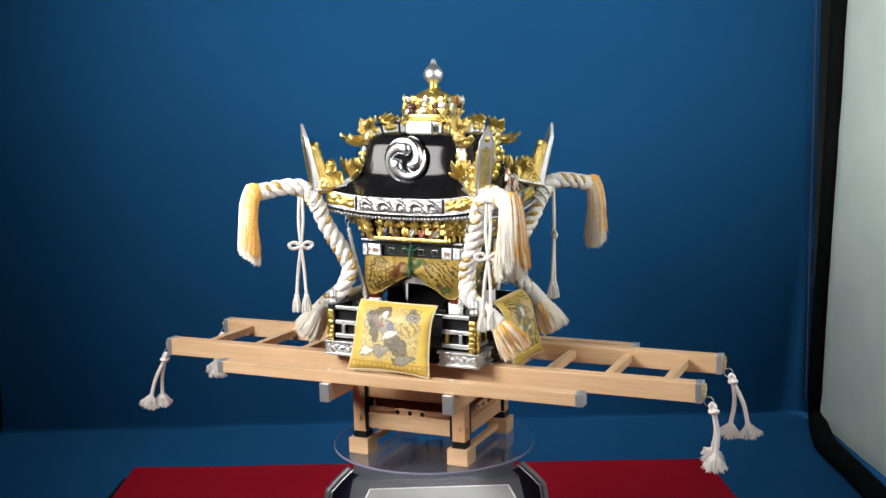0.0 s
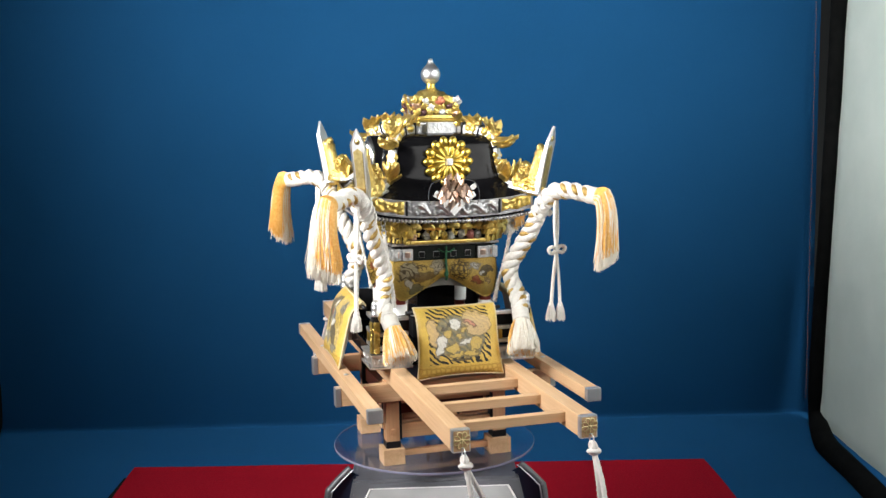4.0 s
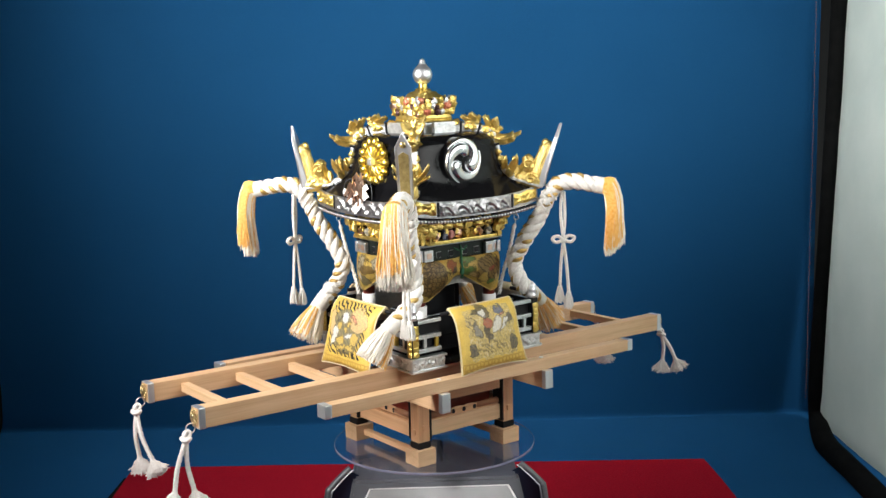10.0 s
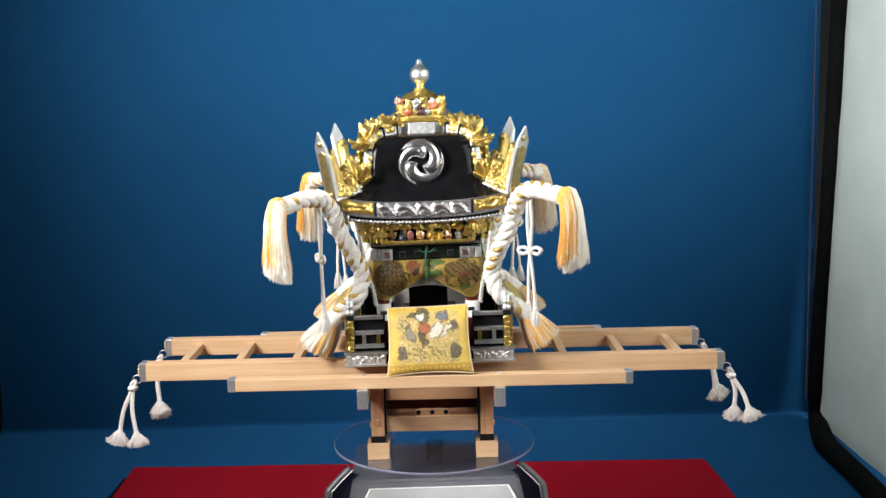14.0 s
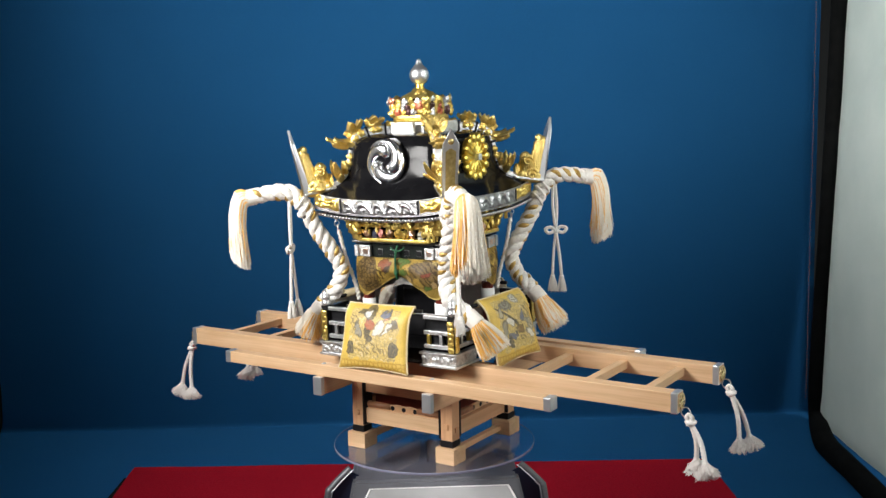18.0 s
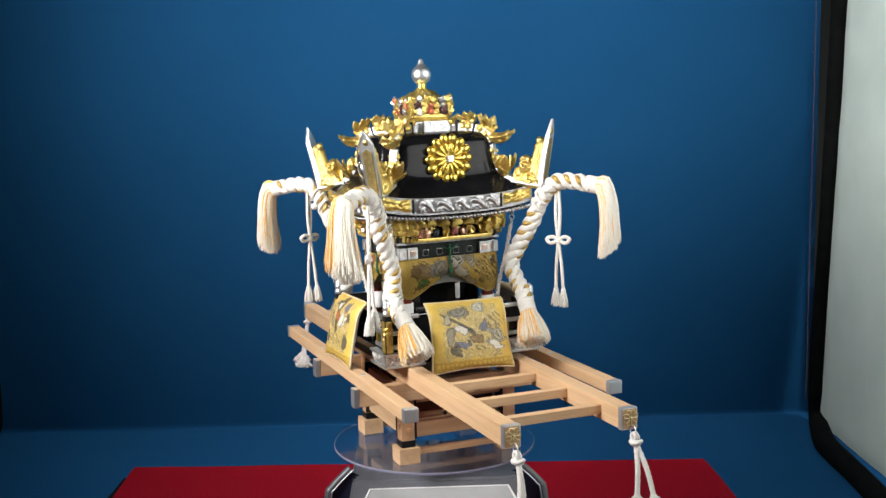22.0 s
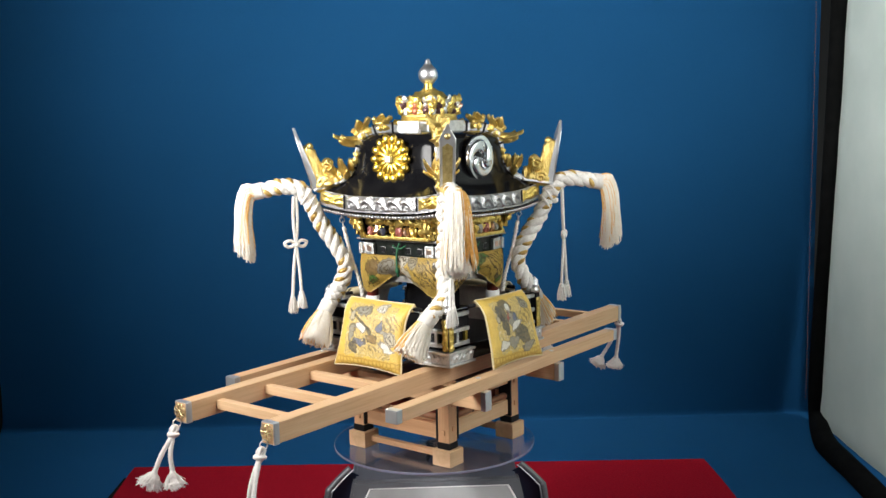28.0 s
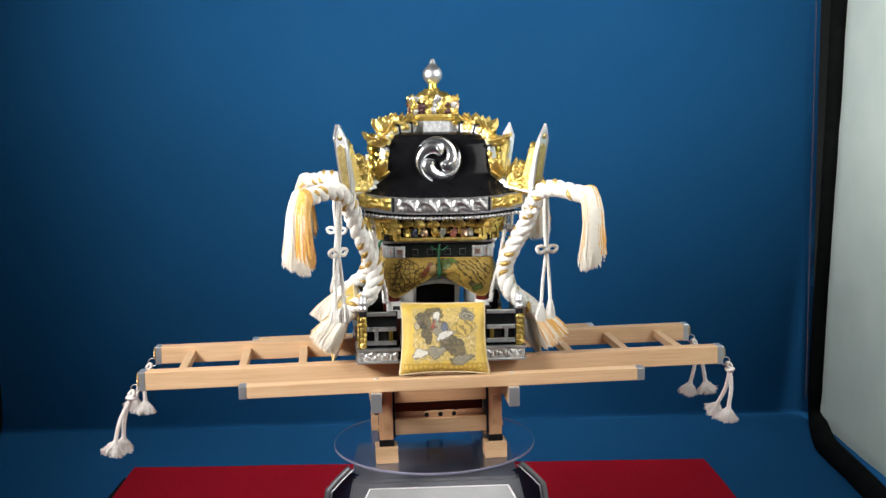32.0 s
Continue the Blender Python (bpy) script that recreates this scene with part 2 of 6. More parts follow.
def strand(bm, path, radius, offset, pitch, phase, sides=7):
    """One strand of a twisted rope along the path."""
    fr = frames_along(path)
    pts, run = [], 0.0
    for i, (q, (t, s, u)) in enumerate(zip(path, fr)):
        if i:
            run += (q - path[i - 1]).length
        a = phase + 2 * math.pi * run / pitch
        pts.append(q + (s * math.cos(a) + u * math.sin(a)) * offset)
    tube(bm, pts, radius, sides)


def prism(bm, outline, depth, m=None):
    """An outline in the xz plane, extruded along -y by depth (from y=0)."""
    a = [bm.verts.new((x, 0, z)) for x, z in outline]
    b = [bm.verts.new((x, -depth, z)) for x, z in outline]
    n = len(a)
    bm.faces.new(b)
    bm.faces.new(a[::-1])
    for i in range(n):
        j = (i + 1) % n
        bm.faces.new((a[i], a[j], b[j], b[i]))
    if m is not None:
        bmesh.ops.transform(bm, matrix=m, verts=a + b)
    return a + b


def blob(bm, c, r, amp=0.25, freq=3.0, seed=0, sub=2, m=None):
    """A lumpy cast form; r is a radius for each axis."""
    vs = bmesh.ops.create_icosphere(bm, subdivisions=sub, radius=1.0)["verts"]
    for v in vs:
        d = v.co.normalized()
        k = 1 + amp * noise.noise(d * freq + Vector((seed * 7.3, seed * 3.1, seed * 5.7))) + amp * 0.5 * noise.noise(d * freq * 2.6 + Vector((seed, 0, 9)))
        v.co = Vector((d.x * r[0], d.y * r[1], d.z * r[2])) * k
    if m is not None:
        bmesh.ops.transform(bm, matrix=m, verts=vs)
    bmesh.ops.translate(bm, vec=c, verts=vs)
    return vs


def crumple(bm, c, r, amp=0.35, freq=2.2, seed=0, sub=3, m=None):
    """A creased, beaten-metal form."""
    vs = bmesh.ops.create_icosphere(bm, subdivisions=sub, radius=1.0)["verts"]
    o = Vector((seed * 7.3, seed * 3.1, seed * 5.7))
    for v in vs:
        d = v.co.normalized()
        k = 1 + amp * (0.7 - 2.2 * abs(noise.noise(d * freq + o))) + amp * 0.45 * (0.5 - 2 * abs(noise.noise(d * freq * 2.7 - o)))
        v.co = Vector((d.x * r[0], d.y * r[1], d.z * r[2])) * k
    if m is not None:
        bmesh.ops.transform(bm, matrix=m, verts=vs)
    bmesh.ops.translate(bm, vec=c, verts=vs)
    return vs


def cast(bm, c, r, seed=0, amp=0.30, freq=1.25, sub=3):
    """A swelling cast form with sharp valleys between its swells."""
    vs = bmesh.ops.create_icosphere(bm, subdivisions=sub, radius=1.0)["verts"]
    o = Vector((seed * 5.1, seed * 2.7, seed * 8.3))
    for v in vs:
        d = v.co.normalized()
        k = 1 + amp * (2.6 * abs(noise.noise(d * freq + o)) - 0.5) + amp * 0.5 * (0.35 - 1.6 * abs(noise.noise(d * freq * 2.1 - o)))
        v.co = Vector((d.x * r[0], d.y * r[1], d.z * r[2])) * k
    bmesh.ops.translate(bm, vec=c, verts=vs)
    return vs


def fuse(bm, voxel, ease=4):
    """The overlapping forms of a bmesh, grown together into one smooth casting."""
    bmesh.ops.recalc_face_normals(bm, faces=bm.faces[:])
    me = bpy.data.meshes.new("casting")
    bm.to_mesh(me)
    bm.free()
    ob = new("casting", me)
    grow = ob.modifiers.new("grow", "REMESH")
    grow.mode, grow.voxel_size = "VOXEL", voxel
    soft = ob.modifiers.new("soft", "SMOOTH")
    soft.factor, soft.iterations = 0.5, ease
    out = bmesh.new()
    out.from_object(ob, bpy.context.evaluated_depsgraph_get())
    # only the body of the casting stays, without loose crumbs
    left, groups = set(out.verts), []
    while left:
        grown, edge = set(), [next(iter(left))]
        while edge:
            v = edge.pop()
            if v in left:
                left.discard(v)
                grown.add(v)
                edge += [e.other_vert(v) for e in v.link_edges]
        groups.append(grown)
    most = max(len(q) for q in groups)
    bmesh.ops.delete(out, geom=[v for q in groups if len(q) < 0.2 * most for v in q], context="VERTS")
    bpy.data.objects.remove(ob)
    bpy.data.meshes.remove(me)
    return out


QUARTERS = [pose(0, 0, 0, 0, 0, 90 * k) for k in range(4)]


# ---- the tent and the table ----
def structure(name, bm, material, label="", smooth=False, category=""):
    return tagged(obj_of(name, bm, material, smooth), label, category, kind="structure")


def backdrop_cloth():
    """Blue cloth: over the table, round a fold, and up the back of the tent."""
    bm = bmesh.new()
    prof = [(-1.1, FLOOR), (-0.3, FLOOR), (0.3, FLOOR), (0.62, FLOOR), (0.76, FLOOR + 0.0003), (0.795, FLOOR + 0.0006), (0.806, FLOOR + 0.0016), (0.8095, FLOOR + 0.007),
            (0.8085, FLOOR + 0.03), (0.797, -0.05), (0.787, 0.12), (0.781, 0.30), (0.781, 0.46), (0.795, 0.75), (0.83, 1.1)]
    path = smooth_path([(0, y, z) for y, z in prof], 4)
    cols = 60
    grid = []
    for i, q in enumerate(path):
        row = []
        for k in range(cols + 1):
            u = k / cols
            edge = -0.0327 + 0.3755 * (max(q.y, 0.59) + 1.592)
            x = -0.97 + u * ((max(edge, 0.868) if q.z < FLOOR + 0.02 else edge) + 0.97)
            y = q.y - 0.025 * u if q.y > 0.5 else q.y
            w = noise.noise(Vector((x * 2.1, q.y * 1.7, q.z * 1.3))) * 0.006
            row.append(bm.verts.new((x, y + (w if q.z > -0.15 else 0), q.z + (abs(w) * 0.3 if q.z < -0.15 else 0))))
        grid.append(row)
    for a, b in zip(grid, grid[1:]):
        for k in range(cols):
            bm.faces.new((a[k], a[k + 1], b[k + 1], b[k]))
    bmesh.ops.solidify(bm, geom=bm.faces[:], thickness=0.002)
    return structure("backdrop", bm, BLUE, "plain blue cloth backdrop sweeping over the table", True, "backdrop")


backdrop_cloth()


def tent_panel(name, m, w, h, label):
    """White fabric panel in its own xz plane, a little slack."""
    bm = bmesh.new()
    n = 40
    g = [[bm.verts.new((w * (i / n - 0.5), 0.004 * noise.noise(Vector((i * 0.16, k * 0.05, 3.0))) + 0.0016 * noise.noise(Vector((i * 0.9 + k * 0.35, k * 0.12, 8.0))), h * (k / n - 0.5))) for i in range(n + 1)] for k in range(n + 1)]
    for a, b in zip(g, g[1:]):
        for i in range(n):
            bm.faces.new((a[i], a[i + 1], b[i + 1], b[i]))
    bmesh.ops.solidify(bm, geom=bm.faces[:], thickness=0.003)
    ob = structure(name, bm, TENT_WHITE, label, True, "tent panel")
    ob.matrix_basis = m
    return ob


tent_panel("wall_east", pose(0.860, -0.115, 0.46, 0, 0, 88.9) @ pose(0, 0, 0, 2.0), 1.6, 1.34, "white translucent tent side panel")


def webbing(name, pts, r, wide=None):
    """A padded edge along the points; r is one radius, or one for each point."""
    bm = bmesh.new()
    path = smooth_path(pts, 8)
    girth = r if wide is None else [float(np.interp(i / 8, range(len(pts)), wide)) for i in range(len(path))]
    tube(bm, path, girth, 10)
    return structure(name, bm, TENT_BLACK, "black webbing edge of the photo tent", True, "tent edge")


webbing("trim", [(0.8835, 0.700, 1.12), (0.8755, 0.700, 0.69), (0.8700, 0.700, 0.457), (0.8625, 0.700, 0.218), (0.8525, 0.700, -0.028), (0.8490, 0.698, -0.135), (0.8512, 0.6940, -0.2005), (0.8247, 0.6012, -0.2085), (0.8096, 0.5306, -0.2130), (0.8039, 0.4578, -0.2130), (0.7988, 0.3430, -0.2130), (0.7880, 0.2027, -0.2130), (0.7448, -0.3586, -0.2130)], 0.0178,
        (0.0178, 0.0178, 0.0178, 0.0178, 0.0178, 0.018, 0.019, 0.022, 0.024, 0.024, 0.023, 0.023, 0.024))
webbing("trim", [(-0.965, 0.80, 1.12), (-0.965, 0.80, 0.5), (-0.962, 0.80, -0.1), (-0.96, 0.77, -0.205), (-0.955, 0.68, -0.222), (-0.955, 0.2, -0.222), (-0.955, -0.7, -0.222)], 0.0215)


def back_y(z):
    """Depth of the hanging cloth at height z."""
    k = [(-0.18, 0.808), (-0.05, 0.797), (0.12, 0.787), (0.30, 0.781), (0.46, 0.781), (0.75, 0.795), (1.1, 0.83)]
    return float(np.interp(z, [a for a, _ in k], [b for _, b in k]))


def stitches():
    bm = bmesh.new()
    r = random.Random(4)
    for i in range(170):
        z = -0.18 + i * 0.0075
        box(bm, -0.0327 + 0.3700 * (back_y(z) + 1.592) + r.uniform(-0.0008, 0.0008), back_y(z) - 0.030, z, 0.0012, 0.001, 0.004 + r.random() * 0.002)
    return tagged(obj_of("seam_stitches", bm, THREAD), "rust-coloured stitches along the blue cloth's hem", "stitches", kind="stuff")


stitches()


def room():
    """Plain walls that close the place round the tent."""
    bm = bmesh.new()
    box(bm, 0, -0.8, -0.78, 5.0, 6.0, 0.1)
    structure("floor", bm, ROOM_WALL, "plain grey room floor", category="floor")
    for name, c, s in (("wall_north", (0, 2.25, 0.5), (5.2, 0.1, 2.6)), ("wall_south", (0, -3.85, 0.5), (5.2, 0.1, 2.6)),
                       ("wall_side", (2.55, -0.8, 0.5), (0.1, 6.0, 2.6)), ("wall_side", (-2.55, -0.8, 0.5), (0.1, 6.0, 2.6)),
                       ("ceiling", (0, -0.8, 1.85), (5.2, 6.2, 0.1))):
        bm = bmesh.new()
        box(bm, *c, *s)
        structure(name, bm, ROOM_WALL, "plain grey room wall", category="wall")


room()


def table():
    bm = bmesh.new()
    box(bm, -0.085, -0.12, FLOOR - 0.022, 1.77, 2.0, 0.036, 0.004)
    t = tagged(new("table"), "wide table under the blue cloth", "table")
    part("tabletop", bm, WOOD_X, t)
    for sx in (-0.9, 0.74):
        for sy in (-1.0, 0.78):
            part("leg", slab(0.06, 0.06, 0.49, 0.003, (sx, sy, FLOOR - 0.285)), WOOD_Z, t)


table()


def red_cloth():
    bm = bmesh.new()
    n = 48
    x0, x1, y0, y1 = -0.586, 0.540, -0.62, 0.507
    g = []
    for j in range(n + 1):
        row = []
        for i in range(n + 1):
            u, v = i / n, j / n
            x, y = x0 + (x1 - x0) * u, y0 + (y1 - y0) * v + (0.026 - 0.055 * u) * v
            x += 0.004 * math.sin(9 * v) * (1 if u > 0.5 else -1)
            row.append(bm.verts.new((x, y, FLOOR + 0.0085 + 0.0010 * noise.noise(Vector((x * 6, y * 6, 0))))))
        g.append(row)
    for a, b in zip(g, g[1:]):
        for i in range(n):
            bm.faces.new((a[i], a[i + 1], b[i + 1], b[i]))
    bmesh.ops.solidify(bm, geom=bm.faces[:], thickness=-0.003)
    tagged(obj_of("felt_cloth", bm, FELT), "red felt cloth lying on the blue table cloth", "cloth")


red_cloth()


def floor_strip():
    # tapering black strip along the felt's left edge
    bm = bmesh.new()
    corners = [(-0.5885, 0.47), (-0.5925, 0.47), (-0.6360, -0.62), (-0.5885, -0.62)]
    low = [bm.verts.new((x, y, FLOOR + 0.0035)) for x, y in corners]
    top = [bm.verts.new((x, y, FLOOR + 0.0095)) for x, y in corners]
    bm.faces.new(low), bm.faces.new(top)
    for i in range(4):
        j = (i + 1) % 4
        bm.faces.new((low[i], low[j], top[j], top[i]))
    bmesh.ops.recalc_face_normals(bm, faces=bm.faces[:])
    structure("trim", bm, TENT_BLACK, "thin black strip beside the red felt", category="binding")


floor_strip()


# ---- the turntable ----
def turntable():
    t = tagged(new("turntable"), "silver-grey display turntable with a clear acrylic disc", "turntable")
    t.location = (0, 0, FLOOR + 0.006)
    z0 = -(FLOOR + 0.006)

    def frustum(a, b, za, zb, ya, yb, yc, yd):
        bm = bmesh.new()
        lo = [bm.verts.new(c) for c in ((-a, ya, za), (a, ya, za), (a, yb, za), (-a, yb, za))]
        hi = [bm.verts.new(c) for c in ((-b, yc, zb), (b, yc, zb), (b, yd, zb), (-b, yd, zb))]
        bm.faces.new(lo[::-1]), bm.faces.new(hi)
        for i in range(4):
            j = (i + 1) % 4
            bm.faces.new((lo[i], lo[j], hi[j], hi[i]))
        bmesh.ops.bevel(bm, geom=bm.edges[:], offset=0.004, segments=2, affect="EDGES")
        return bm

    part("body", frustum(0.158, 0.120, 0.0, z0 - 0.037, -0.165, 0.16, -0.070, 0.10), GREY_BODY, t, "grey plastic body", smooth=False)
    # front panel with a white border, leaning with the front of the body
    lean = math.degrees(math.atan2(0.095, z0 - 0.037))
    m = pose(0.004, -0.0765, z0 - 0.0465, -lean, 0, 0)
    bm = bmesh.new()
    prism(bm, [(-0.142, -0.13), (0.142, -0.13), (0.112, -0.026), (0.0990, -0.001), (-0.0990, -0.001), (-0.112, -0.026)], 0.004)
    part("front_panel", bm, PANEL, t, "light silver front panel", m)
    bm = bmesh.new()
    for pts in ([(-0.142, -0.13), (-0.112, -0.026), (-0.0990, -0.001)], [(0.142, -0.13), (0.112, -0.026), (0.0990, -0.001)]):
        tube(bm, [Vector((x, -0.004, z)) for x, z in pts], 0.0016, 6)
    tube(bm, [Vector((x, -0.004, -0.001)) for x in (-0.0990, 0, 0.0990)], 0.0009, 6)
    part("panel_edge", bm, WHITE_EDGE, t, "white edging", m)
    for s in (-1, 1):
        # the second, thin silver tube is an added highlight along the bracket's edge
        for k, (r, mat) in enumerate(((0.0056, BRACKET), (0.0011, SATIN))):
            bm = bmesh.new()
            o = 0.0050 * k
            tube(bm, smooth_path([(s * (0.124 - o), -0.045 - o, z0 - 0.026), (s * (0.134 - o), -0.048 - o, z0 - 0.034), (s * (0.152 - o), -0.052 - o, z0 - 0.052), (s * (0.158 - o), -0.055 - o, z0 - 0.066),
                                  (s * (0.167 - o), -0.07 - o, z0 - 0.16)], 5), r, 5)
            part("bracket_and_highlight", bm, mat, t, "bent metal bracket and its highlight line", smooth=True)
        # flat navy sheet fills the opening between bracket and body
        bm = bmesh.new()
        prism(bm, [(s * x, z) for x, z in ((0.112, z0 - 0.036), (0.124, z0 - 0.030), (0.149, z0 - 0.053), (0.155, z0 - 0.068), (0.164, z0 - 0.16), (0.135, z0 - 0.16))], 0.002, pose(0, -0.046, 0))
        bmesh.ops.recalc_face_normals(bm, faces=bm.faces[:])
        part("bracket_infill", bm, NAVY, t, "dark navy sheet between bracket and body")
    bm = bmesh.new()
    lathe(bm, [(0.05, z0 - 0.0375), (0.05, z0 - 0.0365), (0.0, z0 - 0.0365)], 40)
    part("hub_plate", bm, GREY_BODY, t, "round grey hub plate")
    bm = bmesh.new()
    lathe(bm, [(0.0125, z0 - 0.0364), (0.0125, z0 - 0.0062), (0.0105, z0 - 0.0062), (0.0105, z0 - 0.0364)], 24, cap=False)
    part("hub_tube", bm, ACRYLIC, t, "clear plastic hub tube", smooth=True).visible_shadow = False
    bm = bmesh.new()
    lathe(bm, [(0.0, -0.0030), (0.1494, -0.0030), (0.1494, -0.0001), (0.0, -0.0001)], 96, cap=False)
    disc = part("disc", bm, ACRYLIC, t, "clear acrylic disc", pose(0, 0, z0))
    disc.visible_shadow = False
    bm = bmesh.new()
    lathe(bm, [(0.1493, -0.0033), (0.1499, -0.0030), (0.1499, -0.0002), (0.1497, 0.0002), (0.1491, 0.0002)], 96, cap=False)
    part("disc_edge", bm, RIM, disc, "violet-tinted polished edge", smooth=True)
    return t, disc


TABLE, DISC = turntable()


# ---- the wooden stand under the shrine ----
def stand():
    t = tagged(new("trestle_stand"), "pale wooden stand with black iron straps under the shrine", "stand")
    leg = foot = None
    fx, fy = 0.0774, 0.0784
    for sx in (-1, 1):
        for sy in (-1, 1):
            m = pose(sx * fx, sy * fy, 0)
            if foot is None:
                foot = part("foot_block", slab(0.0310, 0.0310, 0.0228, 0.0008, (0, 0, 0.0115)), WOOD_X, t, m=m)
                leg = part("leg", slab(0.019, 0.019, 0.0958, 0.0006, (0, 0, 0.0711)), RED_PINE_Z, t, m=m)
                part("iron_shoe", slab(0.0205, 0.0205, 0.0095, 0.0004, (0, 0, 0.0280)), DULL_BLACK, leg, "black iron shoe")
                part("peg", slab(0.006, 0.0235, 0.0075, 0.0006, (0, 0, 0.053)), RED_PINE_Y, leg)
                part("peg", slab(0.0235, 0.006, 0.0075, 0.0006, (0, 0, 0.047)), RED_PINE_X, leg)
                part("peg", slab(0.006, 0.0225, 0.0075, 0.0006, (0, 0, 0.088)), RED_PINE_Y, leg)
            else:
                again(foot, m)
                again(leg, m)
            for dx, dy in ((-sx, 0), (0, -sy)):
                part("iron_strap", slab(0.003, 0.021 if dx else 0.003, 0.078, 0.0003, (sx * fx + dx * 0.0111, sy * fy + dy * 0.0111 if dy else sy * fy, 0.074)) if dx else
                     slab(0.021, 0.003, 0.078, 0.0003, (sx * fx, sy * fy + dy * 0.0111, 0.074)), DULL_BLACK, t, "black iron strap")
    for sy in (-1, 1):
        part("stretcher", slab(0.136, 0.011, 0.0215, 0.0006, (0, sy * fy, 0.0485)), WOOD_X, t)
        part("stretcher", slab(0.136, 0.011, 0.020, 0.0006, (0, sy * fy, 0.094)), RED_PINE_X, t)
    for sx in (-1, 1):
        part("stretcher", slab(0.011, 0.136, 0.0205, 0.0006, (sx * fx, 0, 0.0455)), RED_PINE_Y, t)
        part("stretcher", slab(0.011, 0.136, 0.018, 0.0006, (sx * fx, 0, 0.094)), RED_PINE_Y, t)
        part("foot_rail", slab(0.009, 0.126, 0.0080, 0.0005, (sx * (fx - 0.003), 0, 0.0115)), RED_PINE_Y, t)
    # carved apron boards with a scalloped top and three holes
    for k in range(4):
        bm = bmesh.new()
        out = [(-0.064, 0.0), (0.064, 0.0), (0.064, 0.0095), (0.045, 0.0085), (0.030, 0.0070), (0.020, 0.0075), (0.012, 0.0085), (0, 0.0080), (-0.012, 0.0085), (-0.020, 0.0075), (-0.030, 0.0070), (-0.045, 0.0085), (-0.064, 0.0095)]
        prism(bm, out, 0.006)
        apron = part("carved_apron", bm, RED_PINE_X, t, "carved wooden apron with round holes", QUARTERS[k] @ pose(0, -0.0745, 0.0592))
        bm = bmesh.new()
        tube(bm, smooth_path([(-0.034, -0.005, 0.0088), (-0.027, -0.005, 0.0074), (-0.019, -0.005, 0.0090), (-0.0095, -0.005, 0.0098), (0, -0.005, 0.0088), (0.0095, -0.005, 0.0098), (0.019, -0.005, 0.0090), (0.027, -0.005, 0.0074), (0.034, -0.005, 0.0088)], 4), 0.0013, 6)
        part("carved_rim", bm, WOOD_X, apron, "pale carved rim", smooth=True)
        for e in (-1, 1):
            bm = bmesh.new()
            tube(bm, [Vector((e * x, -0.0050, 0.0062)) for x in (0.024, 0.044, 0.063)], [0.0042, 0.0046, 0.0046], 12)
            part("carved_log", bm, DARK_WOOD, apron, "reddish-brown carved log", smooth=True)
        for x in (-0.0195, 0.0, 0.0195):
            bm = bmesh.new()
            lathe(bm, [(0.0, 0.0), (0.0034, 0.0), (0.0034, 0.0004), (0.0, 0.0004)], 14, cap=False)
            part("hole", bm, DULL_BLACK, apron, "dark drilled hole", pose(x, -0.0059, 0.0050, 90, 0, 0))
    part("inner_panel", slab(0.126, 0.126, 0.046, 0.001, (0, 0, 0.0815)), RED_PAINT, t, "dark red lacquered inner box")
    return t


STAND = stand()


# ---- the shrine: poles ----
SHRINE = tagged(new("portable_shrine_model"), "miniature festival shrine with black lacquered roof, gold fittings, white ropes", "shrine model")


def open_flower(bm, r, n):
    """An openwork flower in the xz plane, facing -y: wire petals round a small hub."""
    for k in range(n):
        a = 2 * math.pi * (k + 0.5) / n
        tip, side = Vector((math.cos(a), 0, math.sin(a))), Vector((-math.sin(a), 0, math.cos(a)))
        w = math.sin(math.pi / n) * r * 0.78
        loop = smooth_path([tip * r * 0.15 + Vector((0, -0.0012, 0)), tip * r * 0.60 + side * w * 0.85 + Vector((0, -0.0022, 0)), tip * r * 0.95 + side * w * 0.55 + Vector((0, -0.0012, 0)),
                            tip * r * 0.95 - side * w * 0.55 + Vector((0, -0.0012, 0)), tip * r * 0.60 - side * w * 0.85 + Vector((0, -0.0022, 0)), tip * r * 0.15 + Vector((0, -0.0012, 0))], 3)
        tube(bm, loop, 0.00072, 5)
    lathe(bm, [(0.0022, 0.0), (0.0024, 0.0018), (0.0014, 0.0028), (0.0, 0.0030)], 12, pose(0, 0, 0, 90, 0, 0))


def tassel_strands(n, r0, r1, length, seed, curl=0.15, thick=0.00055):
    """Loose threads from a binding at the origin down -z."""
    bm = bmesh.new()
    r = random.Random(seed)
    for i in range(n):
        a, q = r.uniform(0, 2 * math.pi), math.sqrt(r.random())
        d = Vector((math.cos(a), math.sin(a), 0))
        L = length * r.uniform(0.82, 1.05)
        side = Vector((r.uniform(-1, 1), r.uniform(-1, 1), 0)) * curl * length * 0.12
        pts = [d * r0 * q, d * (r0 * q * 0.4 + r1 * q * 0.6) - Vector((0, 0, L * 0.35)), d * r1 * q + side * 0.4 - Vector((0, 0, L * 0.7)), d * r1 * q * 1.08 + side - Vector((0, 0, L))]
        tube(bm, pts, thick, 4, cap=False)
    return bm


